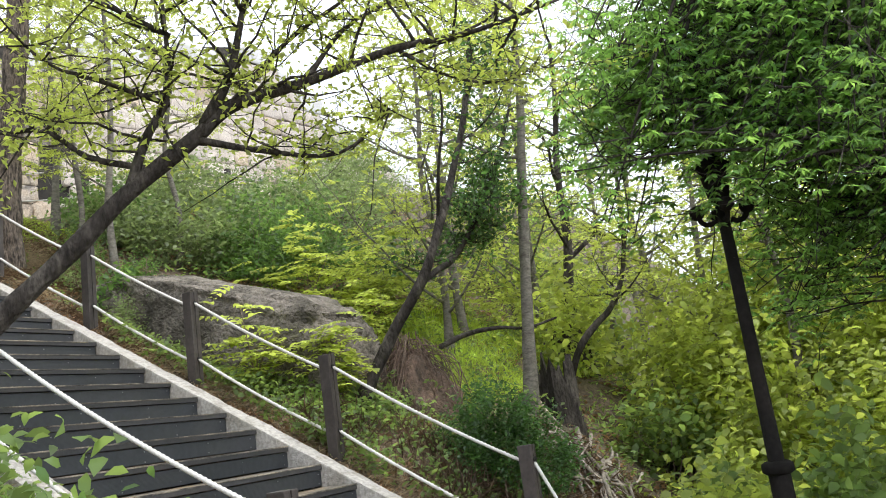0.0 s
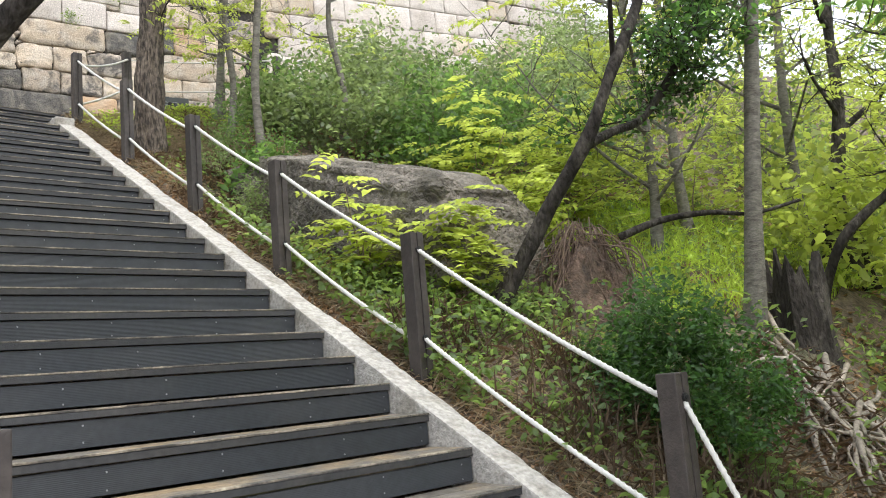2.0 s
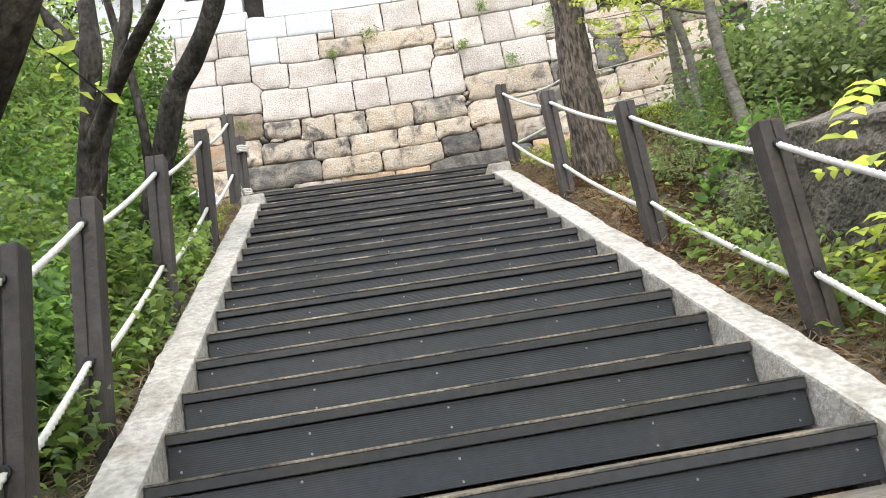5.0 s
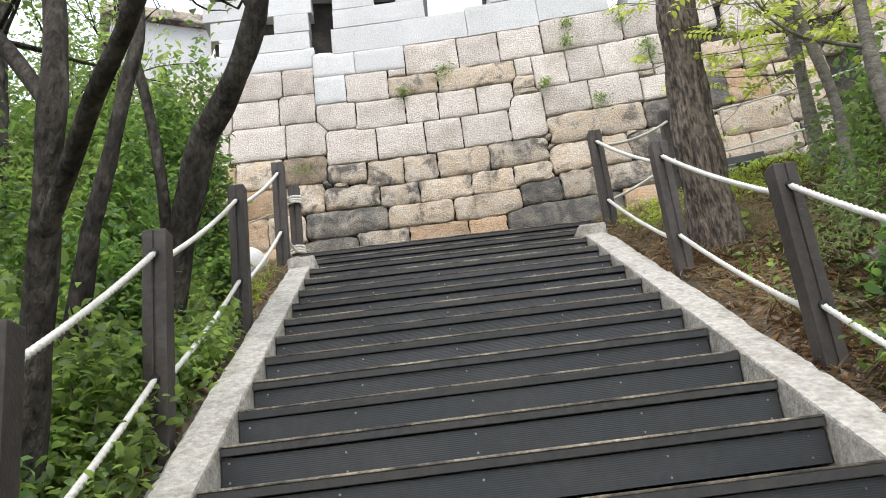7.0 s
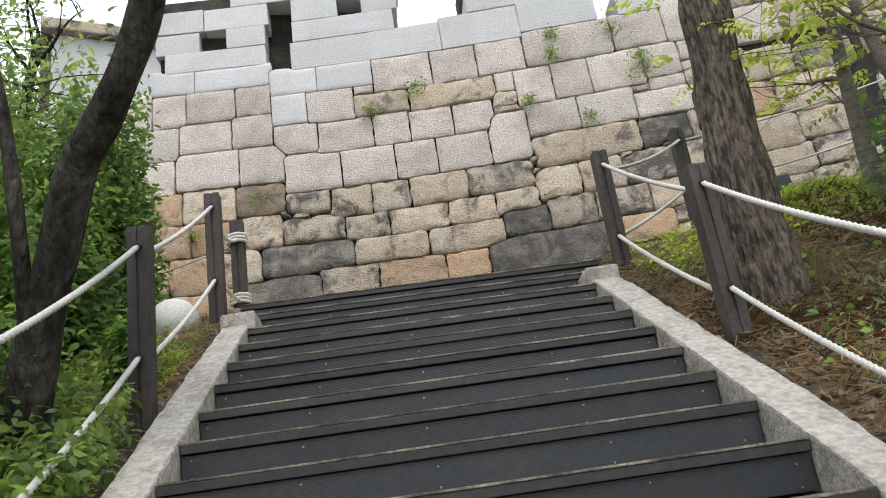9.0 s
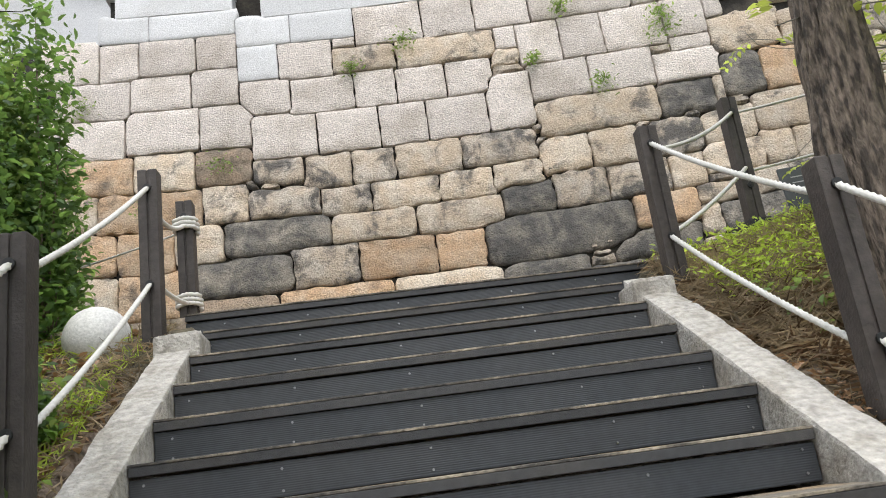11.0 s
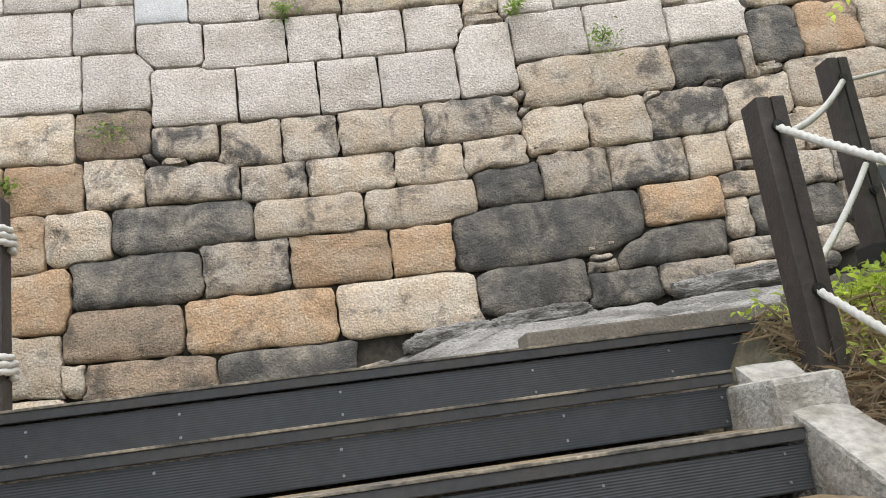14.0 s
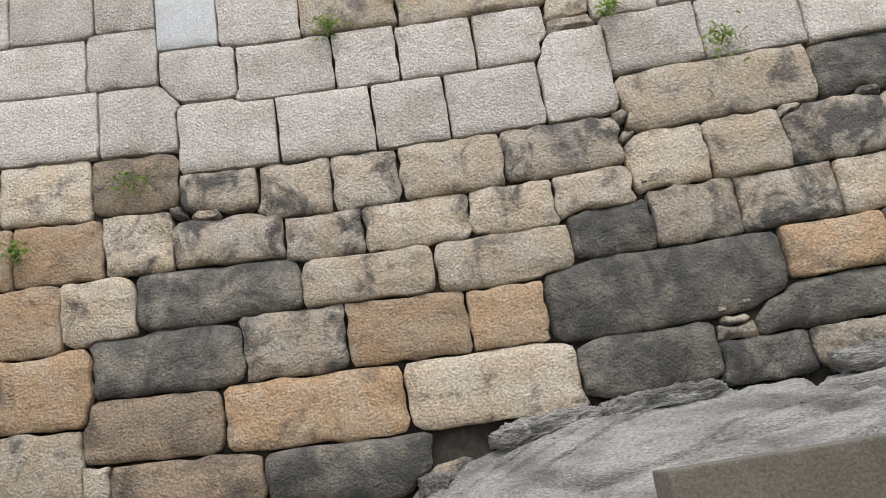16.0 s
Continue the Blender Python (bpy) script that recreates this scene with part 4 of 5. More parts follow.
UNDER = "dense green undergrowth with broad fresh leaves"
for k, (x, y, sx, sz) in enumerate(((-0.95, -2.2, 0.55, 0.75), (-1.0, -3.1, 0.6, 0.8), (-0.95, -3.9, 0.5, 0.65), (-1.35, -4.6, 0.7, 0.9), (-1.5, -1.6, 0.7, 1.3), (-1.8, -2.6, 0.8, 1.5),
                                  (-1.9, -3.8, 0.9, 1.4), (-2.7, -1.9, 1.0, 2.0), (-2.8, -4.4, 1.0, 1.6), (-1.35, -0.7, 0.55, 1.1), (-1.7, 0.3, 0.6, 1.3), (-2.6, 0.2, 0.9, 1.8), (-1.9, -5.6, 0.8, 1.1),
                                  (-3.3, -5.8, 1.1, 1.7), (-3.6, -3.2, 1.2, 2.3), (-1.5, -6.6, 0.7, 0.7), (-1.6, -8.0, 0.5, 1.35), (-2.4, -7.4, 0.8, 1.2), (-0.75, -4.5, 0.35, 0.5), (-1.9, -0.4, 0.8, 2.5), (-2.5, 0.9, 0.9, 3.2), (-3.0, -1.2, 1.0, 3.2), (-1.55, 0.9, 0.5, 1.9), (-1.3, -0.25, 0.42, 1.75), (-1.3, 0.2, 0.45, 1.9), (-2.0, -2.9, 0.8, 2.3), (-4.0, 0.4, 1.3, 3.6), (-1.00, 0.22, 0.27, 2.15), (-1.26, 0.02, 0.28, 2.2), (-1.05, -1.75, 0.3, 1.6), (-0.42, -3.15, 0.16, 0.42), (-0.45, -2.6, 0.16, 0.34), (-0.50, -1.3, 0.16, 0.34), (-1.95, -8.75, 0.36, 1.42), (-0.54, -3.6, 0.24, 0.62), (-0.62, -4.3, 0.26, 0.55), (-0.48, -4.85, 0.18, 0.42), (-0.75, -5.1, 0.3, 0.5))):
    build_shrub("shrub", UNDER, on_ground(x, y, -0.05), (sx, sx, sz), int(4400 * sx * (0.6 + sz)), 0.066, LEAF_MID if k % 3 == 1 else LEAF_DEEP, 100 + k, 46, 0.44, 0.155)

build_shrub("shrub", "broad-leaved green shrub at the foot of the stair", on_ground(-1.86, -8.74), (0.36, 0.32, 1.30), 3600, 0.066, LEAF_MID, 190, 60, 0.66, 0.12)

# The hillside beyond the other railing.
for k, (x, y, s, tall) in enumerate(((3.30, -2.30, 0.28, 0.50), (3.72, -1.95, 0.34, 0.60), (3.40, -2.95, 0.30, 0.45), (3.85, -2.75, 0.40, 0.60))):
    build_shrub("shrub", "low dark green shrub with narrow leaves beside the old tree", on_ground(x, y, -0.05), (s, s, tall), int(2600 * s), 0.055, LEAF_DEEP if k % 2 else LEAF_OLIVE, 180 + k, 18, 0.3, 0.2)

HEDGE = "dense leafy bush on the rocky hillside"
BRIGHT = "bright yellow-green young bush with feathery leaves"
for k, (x, y, s, tall, mat) in enumerate(((4.6, -1.2, 0.8, 0.7, LEAF_MID), (5.4, -2.0, 1.0, 0.9, LEAF_MID), (6.2, -2.6, 1.0, 1.0, LEAF_DEEP), (5.2, -0.4, 0.8, 0.7, LEAF_DEEP), (6.6, -1.2, 1.2, 1.1, LEAF_MID),
                                        (7.6, -2.2, 1.3, 1.2, LEAF_DEEP), (8.6, -1.0, 1.3, 1.2, LEAF_MID), (9.6, -2.2, 1.4, 1.3, LEAF_MID), (7.4, 0.2, 1.2, 1.0, LEAF_MID), (10.8, -0.8, 1.5, 1.4, LEAF_MID), (12.2, -0.4, 1.6, 1.4, LEAF_MID),
                                        (3.7, -2.6, 0.4, 0.45, LEAF_DEEP))):
    build_shrub("bush", HEDGE, on_ground(x, y, -0.05), (s, s, tall), int(2600 * s * s + 600), 0.085, LEAF_OLIVE if mat is LEAF_MID else mat, 200 + k, 34, 0.5)
for k, (x, y, s, tall) in enumerate(((5.9, -3.7, 0.75, 1.2), (6.7, -4.3, 0.8, 1.1), (5.3, -4.8, 0.55, 0.9), (8.0, -3.6, 1.0, 1.3), (3.10, -5.10, 0.30, 0.95), (3.62, -5.65, 0.34, 0.80), (8.9, -4.6, 0.9, 1.0))):
    build_shrub("bush", BRIGHT, on_ground(x, y, 0), (s, s, tall), int(110 * s + 34), 0.10, LEAF_YELLOW, 240 + k, 16, 0.55, 0.16, droop=0.05, feathery=True)
build_shrub("bush", "round dark green glossy bush beside the last railing post", on_ground(3.78, -7.32, -0.05), (0.70, 0.76, 0.85), 12000, 0.044, LEAF_GLOSS, 260, 110, 0.55, 0.10)
for k, (x, y, s, tall) in enumerate(((3.9, -9.3, 0.5, 0.9), (4.6, -9.0, 0.6, 0.9), (5.7, -9.3, 0.6, 0.8), (4.4, -10.2, 0.6, 1.2), (6.2, -8.8, 0.8, 1.0), (7.3, -8.0, 0.8, 0.9))):
    build_shrub("bush", "sunlit yellow-green bush with broad leaves", on_ground(x, y, 0), (s, s, tall), int(1600 * s), 0.12, LEAF_YELLOW if k % 2 == 0 else LEAF_MID, 270 + k, 20, 0.6)


def slim_tree(x, y, top, r, seed, leaves, limbs=9, length=1.6, lean=(0.0, 0.0), label="slim grey-barked hillside tree with light spring leaves", low=0.35, bark=MAT_BARK_SMOOTH, size=0.06, dense=9):
    rng = random.Random(seed)
    z = ground(x, y)
    n = 5
    trunk = [(x + lean[0] * (i / n) + (rng.gauss(0, 0.05) if i else 0), y + lean[1] * (i / n) + (rng.gauss(0, 0.05) if i else 0), z - 0.15 + (top + 0.15) * i / n) for i in range(n + 1)]
    build_tree("tree", label, trunk, r, r * 0.35, random_limbs(trunk, rng, limbs, length, low, 0.45, r * 0.4), leaves, size, bark, seed, dense, 0.9, 0.055, 0.12, sides=9, feathery=leaves is LEAF_YELLOW)


slim_tree(5.95, -6.78, 6.5, 0.085, 300, LEAF_YELLOW, 10, 1.4, (0.45, -0.6), low=0.5)
slim_tree(3.95, -2.2, 5.0, 0.055, 301, LEAF_YELLOW, 8, 1.0, (0.25, 0.1), low=0.25)
slim_tree(3.80, -1.65, 4.2, 0.045, 302, LEAF_YELLOW, 8, 1.0, (0.35, 0.3), low=0.2)
slim_tree(5.2, -2.0, 4.5, 0.05, 303, LEAF_YELLOW, 8, 1.0, (-0.2, -0.2), low=0.3)
slim_tree(4.2, -0.7, 4.5, 0.06, 304, LEAF_YELLOW, 8, 1.1, (0.25, 0.2), low=0.25)
slim_tree(9.2, -6.3, 6.0, 0.10, 305, LEAF_YELLOW, 10, 1.8, (1.0, -0.2), low=0.3, bark=MAT_BARK)
for k, (x, y, top, leaves) in enumerate(((8.3, -4.9, 5.5, LEAF_YELLOW), (10.4, -5.4, 7.0, LEAF_MID), (11.5, -7.2, 6.5, LEAF_YELLOW), (9.8, -8.4, 6.0, LEAF_YELLOW), (12.6, -4.0, 7.0, LEAF_MID), (13.5, -8.8, 7.5, LEAF_YELLOW),
                                      (8.2, -9.6, 5.5, LEAF_YELLOW), (10.8, -10.4, 6.5, LEAF_YELLOW), (14.8, -6.0, 7.5, LEAF_YELLOW), (13.0, -11.5, 7.0, LEAF_MID), (16.8, -8.0, 8.0, LEAF_YELLOW), (15.6, -3.2, 7.0, LEAF_YELLOW),
                                      (18.0, -4.5, 7.5, LEAF_MID), (17.2, -11.6, 8.0, LEAF_YELLOW), (6.9, -5.3, 4.5, LEAF_YELLOW), (20.5, -7.0, 9.0, LEAF_MID), (21.0, -11.0, 9.0, LEAF_YELLOW), (9.5, -12.8, 7.0, LEAF_MID))):
    slim_tree(x, y, top, 0.03 + 0.008 * top, 320 + k, leaves, 15, 2.1, low=0.14, size=0.105 if leaves is LEAF_MID else 0.075, dense=8)

for k in range(27):
    rng_k = random.Random(900 + k)
    x, y = rng_k.uniform(8.5, 24), rng_k.uniform(-15, -1.5)
    w = rng_k.uniform(1.1, 1.9)
    if y > -11.7 + 0.583 * (x + 3.3):
        continue
    build_shrub("bush", "sunlit green thicket on the far hillside", on_ground(x, y, -0.1), (w, w, w * rng_k.uniform(0.9, 1.6)), int(1700 * w), 0.14, (LEAF_YELLOW, LEAF_YELLOW, LEAF_MID)[k % 3], 900 + k, 30, 0.5)

for k, (x, y, w, tall) in enumerate(((7.0, -9.6, 0.9, 2.3), (7.6, -10.7, 1.0, 2.5), (9.0, -9.9, 1.2, 3.0), (9.6, -11.3, 1.3, 3.2), (6.2, -10.4, 0.7, 1.7), (11.5, -10.4, 1.5, 4.0), (12.0, -12.2, 1.6, 4.2), (11.8, -8.9, 1.4, 3.6), (6.6, -11.6, 0.9, 2.4), (8.2, -8.4, 1.0, 2.6), (9.8, -8.8, 1.2, 3.4), (11.2, -7.6, 1.3, 3.2), (13.4, -9.4, 1.6, 4.2), (7.2, -12.6, 1.2, 3.6), (9.0, -13.6, 1.5, 4.4), (10.6, -9.6, 1.3, 4.4), (7.9, -11.4, 1.0, 3.8))):
    build_shrub("bush", "tall yellow-green sapling thicket beyond the lamp", on_ground(x, y, -0.1), (w, w, tall), int(2600 * w * (0.5 + 0.4 * tall)), 0.12, LEAF_YELLOW, 960 + k, 40, 0.5, 0.16)

# The leaning dead trunk with hanging roots.
IVY = [(4.36, -6.42, -1.90), (4.75, -6.42, -1.72), (5.25, -6.40, -1.52), (5.45, -6.62, -1.15), (5.55, -6.78, -0.80), (6.05, -6.72, -0.42), (6.5, -6.7, 0.05), (6.9, -6.8, 0.8)]
rng_ivy = random.Random(9)
ivy_limbs = random_limbs(IVY[2:6], rng_ivy, 16, 0.55, 0.0, -0.3, 0.012)
build_tree("tree", "dark leaning trunk with an ivy-hung fork and dry branches", [(3.78, -5.80, -3.15), (4.02, -5.90, -2.80), (4.20, -6.12, -2.35), (4.35, -6.46, -1.84), (4.55, -6.62, -1.30), (4.98, -6.68, -0.60), (5.35, -6.8, 0.3), (5.6, -6.9, 1.3)], 0.076, 0.030,
           ivy_limbs + random_limbs([(4.98, -6.68, -0.60), (5.35, -6.8, 0.3), (5.6, -6.9, 1.3)], rng_ivy, 6, 0.8, 0.0, 0.25, 0.014), LEAF_GLOSS, 0.065, MAT_BARK, 9, 14, 0.42, 0.026, 0.08,
           forks=[(IVY, 0.042, 0.022), ([(5.0, -6.2, -2.55), (5.35, -6.4, -2.42), (5.7, -6.65, -2.38), (6.1, -6.85, -2.40), (6.5, -7.1, -2.30)], 0.035, 0.014), ([(4.62, -6.60, -1.2), (4.4, -6.8, -0.7), (4.3, -7.0, -0.1), (4.1, -7.1, 0.5)], 0.022, 0.010)])
build_tree("tree", "dark crooked trunk leaning over the gully", [on_ground(7.30, -6.70, -0.2), (7.22, -6.95, -2.95), (7.20, -7.15, -2.62), (7.40, -7.33, -2.38), (7.6, -7.5, -2.18), (8.1, -7.6, -1.7), (8.4, -7.7, -0.9)], 0.060, 0.03,
           random_limbs([(7.6, -7.5, -2.18), (8.1, -7.6, -1.7), (8.4, -7.7, -0.9)], random.Random(19), 8, 0.9, 0.0, 0.3, 0.016), LEAF_YELLOW, 0.07, MAT_BARK, 19, 7, 0.7, 0.05, 0.09, feathery=True)


MAT_CLAY = material("reddish crumbling earth", (0.13, 0.085, 0.06), 0.95, 0.5, 22, 1.0, 40, (0.06, 0.045, 0.033), 5.0, 0.8, distance=0.04)


MAT_FIBRE = material("reddish dry rootlets", (0.15, 0.10, 0.072), 0.92, 0.4, 25, 0.6, 60, (0.075, 0.052, 0.04), 3.0, 0.7)


def build_roots(at, count, spread, tall, seed, label):
    rng = random.Random(seed)
    x, y, z = at
    ob = thing("root_mass", at, label, "roots")
    tubes = []
    for _ in range(count):
        w, r = rng.uniform(0, 2 * math.pi), rng.uniform(0.3, 1.0) * spread
        high = rng.uniform(0.45, 1.0)
        a = Vector((math.cos(w) * r * 0.25 + rng.gauss(0, 0.04), math.sin(w) * r * 0.25 + rng.gauss(0, 0.04), tall * high))
        b = Vector((math.cos(w) * r * 1.15, math.sin(w) * r * 1.15, rng.uniform(-0.1, 0.12)))
        m = Vector((b.x * 0.62, b.y * 0.62, tall * 0.40)) + Vector((rng.gauss(0, 0.16), rng.gauss(0, 0.16), rng.gauss(0, 0.16)))
        tubes.append(tube_data(smooth_path([a, m, b], 4), [rng.uniform(0.002, 0.007)] * 9, 5))
    tagged(mesh_object("root_tangle", *join_data(tubes), MAT_FIBRE, ob), kind="stuff")
    bm = bmesh.new()
    bmesh.ops.create_icosphere(bm, subdivisions=3, radius=1.0)
    for v in bm.verts:
        c = v.co.copy()
        if c.z > 0:  # a crumbling cone round the trunk's foot
            narrow = 1 - 0.62 * c.z
            v.co = Vector((c.x * spread * narrow, c.y * spread * narrow, c.z * tall * 0.78)) * (1 + 0.30 * noise.noise(c * 3.5) + 0.12 * noise.noise(c * 9.0))
        else:
            v.co = Vector((c.x * spread, c.y * spread, c.z * 0.3)) * (1 + 0.30 * noise.noise(c * 3.5))
    part("earth", bm, MAT_CLAY, ob, "reddish brown crumbling earth", smooth=True)


build_roots((4.95, -5.80, ground(4.95, -5.80) - 0.25), 300, 0.66, 0.98, 31, "brown tangle of dry hanging roots round a trunk")


def build_stump(at, r, tall, seed):
    rng = random.Random(seed)
    verts, faces = [], []
    n = 22
    peaks = [tall * rng.uniform(0.55, 1.0) for _ in range(n)]
    for k, (f, scale) in enumerate(((0.0, 1.25), (0.35, 1.0), (0.7, 0.95), (1.0, 0.9), (1.0, 0.7), (0.3, 0.5))):
        for i in range(n):
            w = 2 * math.pi * i / n
            q = r * scale * (1 + 0.16 * math.sin(5 * w + seed) + rng.uniform(-0.06, 0.06))
            verts.append((math.cos(w) * q, math.sin(w) * q, peaks[i] * f - 0.1))
        if k:
            for i in range(n):
                j = (i + 1) % n
                faces.append(((k - 1) * n + i, (k - 1) * n + j, k * n + j, k * n + i))
    faces.append(tuple(range(5 * n, 6 * n)))
    ob = mesh_object("stump", verts, faces, MAT_BARK, smooth=False)
    ob.location = at
    tagged(ob, "dark hollow rotten stump with a jagged rim", "stump")


build_stump((6.45, -6.95, ground(6.45, -6.95) - 0.25), 0.25, 1.15, 3)
build_stump((9.4, -6.2, -2.9), 0.3, 0.9, 6)


def build_deadwood(cx, cy, count, seed):
    """Fallen branches washed together in the gully."""
    rng = random.Random(seed)
    pile = thing("deadwood_pile", on_ground(cx, cy), "pile of pale dead branches lying in the gully", "deadwood")
    base = Vector(on_ground(cx, cy))
    for k in range(count):
        x, y = cx + rng.gauss(0, 0.35), cy + rng.gauss(0, 0.28)
        w = rng.gauss(radians(205), 0.55)
        long = rng.uniform(0.35, 1.15)
        r = rng.uniform(0.010, 0.034) * (1.3 if k < 3 else 1.0)
        path = []
        for s in (-0.5, -0.15, 0.2, 0.5):
            px, py = x + math.cos(w) * long * s + rng.gauss(0, 0.03), y + math.sin(w) * long * s + rng.gauss(0, 0.03)
            path.append(Vector((px, py, ground(px, py) + 0.03 + 0.10 * rng.random() + 0.008 * (k % 9))) - base)
        pts = smooth_path(path, 4)
        v, f = tube_data(pts, [r * (1 - 0.6 * i / (len(pts) - 1)) for i in range(len(pts))], 7, 0.2, seed=k)
        mesh_object("branch", v, f, MAT_DEADWOOD, pile)


MAT_DEADWOOD = material("weathered deadwood", (0.27, 0.235, 0.195), 0.9, 0.35, 30, 0.6, 60, (0.13, 0.10, 0.075), 4.0, 0.8, 0.25)
build_deadwood(5.45, -7.62, 34, 61)


# ---- rocks ----
def build_rock(name, at, size, seed, label, turn=0.0, tilt=0.0, mat=MAT_BOULDER, rough=0.28, shear=0.0, square=0.62):
    bm = bmesh.new()
    bmesh.ops.create_icosphere(bm, subdivisions=5, radius=1.0)
    for v in bm.verts:
        c = v.co.copy()
        box_like = Vector([math.copysign(abs(q) ** square, q) for q in c])
        n = noise.fractal(c * 1.3 + Vector((seed, 0, 0)), 0.9, 2.0, 5)
        v.co = Vector((box_like.x * size[0], box_like.y * size[1], box_like.z * size[2])) * (1 + rough * 0.5 * n)
        v.co.z += shear * v.co.y
        ledge = 0.11 * size[2] / 0.56
        v.co.z += 0.55 * (round(v.co.z / ledge) * ledge - v.co.z) * (0.5 + 0.5 * noise.noise(c * 1.7))
        v.co += c * 0.03 * noise.noise(c * 9.0)
    ob = part(name, bm, mat, smooth=True)
    ob.matrix_world = pose(*at, 0, tilt, turn)
    return tagged(ob, label, "rock")


build_rock("boulder", (4.20, -4.00, -2.06), (0.74, 1.62, 0.62), 3.0, "long weathered brown-grey boulder half buried in the slope", -2, shear=0.33, square=0.42)
build_rock("boulder", (3.75, -2.35, -1.55), (0.42, 0.55, 0.40), 5.0, "brown earthy boulder under the bushes", 10)
build_rock("boulder", (-1.15, -8.35, -4.6), (0.45, 0.40, 0.62), 12.0, "grey stone at the foot of the stair", 0)
build_rock("boulder", (-0.75, -6.35, -3.75), (0.22, 0.28, 0.30), 14.0, "small grey stone beside the railing", 0)


def build_wall_weed(x, z, size, seed):
    """A small tuft rooted in a joint of the wall."""
    rng = np.random.default_rng(seed)
    y = wall_y(x, z) - 0.02
    tuft = thing("wall_weed", (x, y, z), "small green weed rooted in a wall joint", "weed", "wall weeds")
    places = rng.normal(0, 1, (70, 3)) * np.array([size * 0.45, 0.03, size * 0.4]) + np.array([0, -0.04, size * 0.2])
    leaf_mesh("leaves", places, 0.05, LEAF_MID, tuft, seed=seed, aspect=0.4)
    tubes = [tube_data([Vector((0, 0.06, 0)), Vector((rng.normal(0, size * 0.2), -0.03, size * 0.3)), Vector((rng.normal(0, size * 0.4), -0.05, size * rng.uniform(0.3, 0.8)))], 0.003, 4) for _ in range(6)]
    tagged(mesh_object("stem_tangle", *join_data(tubes), LEAF_MID, tuft), kind="stuff")


for k, (x, z, size) in enumerate(((1.55, 3.97, 0.20), (3.46, 4.40, 0.14), (3.41, 4.10, 0.14), (4.24, 4.31, 0.20), (4.52, 3.80, 0.14), (4.49, 3.55, 0.26), (3.72, 3.02, 0.18), (-0.67, 2.72, 0.22), (0.93, 3.74, 0.12), (-2.3, 3.78, 0.16), (-1.55, 2.35, 0.12), (3.0, 3.45, 0.10))):
    build_wall_weed(x, z, size, 600 + k)


# ---- grass, litter and ground cover ----
def scatter(name, label, region, count, size, mat, seed, up=(0.0, 0.03), aspect=0.5, droop=0.2, normal_up=0.9, category="ground cover", keep=None):
    rng = random.Random(seed)
    places = []
    x0, x1, y0, y1 = region
    while len(places) < count:
        x, y = rng.uniform(x0, x1), rng.uniform(y0, y1)
        if keep and not keep(x, y):
            continue
        if noise.noise(Vector((x * 1.4, y * 1.4, seed))) + rng.gauss(0, 0.25) < -0.05:
            continue
        places.append((x, y, ground(x, y) + rng.uniform(*up)))
    tagged(leaf_mesh(name, places, size, mat, seed=seed, aspect=aspect, droop=droop, normal_up=normal_up), label, category, kind="stuff")


scatter("leaf_litter", "dry brown fallen leaves on the bank", (2.43, 6.5, -8.6, 0.6), 11000, 0.065, LEAF_DRY, 41)
scatter("leaf_litter", "dry brown fallen leaves beside the stair", (-1.6, -0.25, -8.8, 0.3), 5000, 0.07, LEAF_DRY, 42)
scatter("leaf_litter", "thick dry leaf litter at the stair's lower edge", (-1.3, -0.22, -8.7, -6.6), 9500, 0.05, LEAF_DRY, 59, (0.015, 0.06))
scatter("leaf_litter", "dry leaves on the far hillside", (6.5, 15.0, -12.0, 1.0), 9000, 0.12, LEAF_DRY, 46)
scatter("leaf_litter", "brown leaf bits and twigs gathered along the kerb", (2.42, 2.85, -8.3, -0.4), 3600, 0.045, LEAF_DRY, 65, (0.0, 0.03), 0.4, 0.0, 0.8)
scatter("dry_grass", "dry stalks leaning over the kerb", (2.42, 2.9, -8.0, -0.5), 2600, 0.12, STRAW, 66, (0.0, 0.06), 0.05, 0.0, 0.7)
scatter("weeds", "low green weeds along the kerb", (2.46, 4.4, -6.4, -3.6), 2900, 0.065, LEAF_MID, 43, (0.02, 0.26), 0.55, 0.2, 0.7)
scatter("weeds", "sparse weeds among dry stems", (2.47, 4.2, -8.2, -5.6), 3400, 0.065, LEAF_MID, 57, (0.02, 0.24), 0.55, 0.2, 0.7)
scatter("weeds", "low weeds between fallen leaves", (2.6, 4.3, -3.8, -0.9), 900, 0.055, LEAF_MID, 55, (0.01, 0.14), 0.5, 0.2, 0.7)
scatter("weeds", "fresh low weeds on the slope", (4.4, 12.0, -10.5, -2.5), 9000, 0.085, LEAF_MID, 47, (0.02, 0.35), 0.45, 0.1, 0.7)
scatter("weeds", "green weeds beside the kerb", (-1.3, -0.24, -6.7, -1.0), 4700, 0.058, LEAF_MID, 44, (0.02, 0.28), 0.5, 0.2, 0.7)
scatter("dry_grass", "dry straw and twigs on the bank", (2.48, 4.6, -8.6, 0.0), 9000, 0.13, STRAW, 50, (0.0, 0.07), 0.07, 0.0, 0.8)
scatter("dry_grass", "dry straw beside the stair", (-1.2, -0.22, -8.6, 0.4), 6500, 0.11, STRAW, 51, (0.0, 0.05), 0.07, 0.0, 0.8)
scatter("dry_stems", "upright dry brown stems beside the kerb", (2.62, 3.7, -8.3, -5.8), 1000, 0.28, STEM, 54, (0.02, 0.22), 0.02, -0.9, 0.3)
scatter("twigs", "dry twigs and bark on the bank above the kerb", (2.5, 4.2, -4.6, -0.2), 4500, 0.20, STEM, 56, (0.0, 0.07), 0.05, 0.0, 0.8)
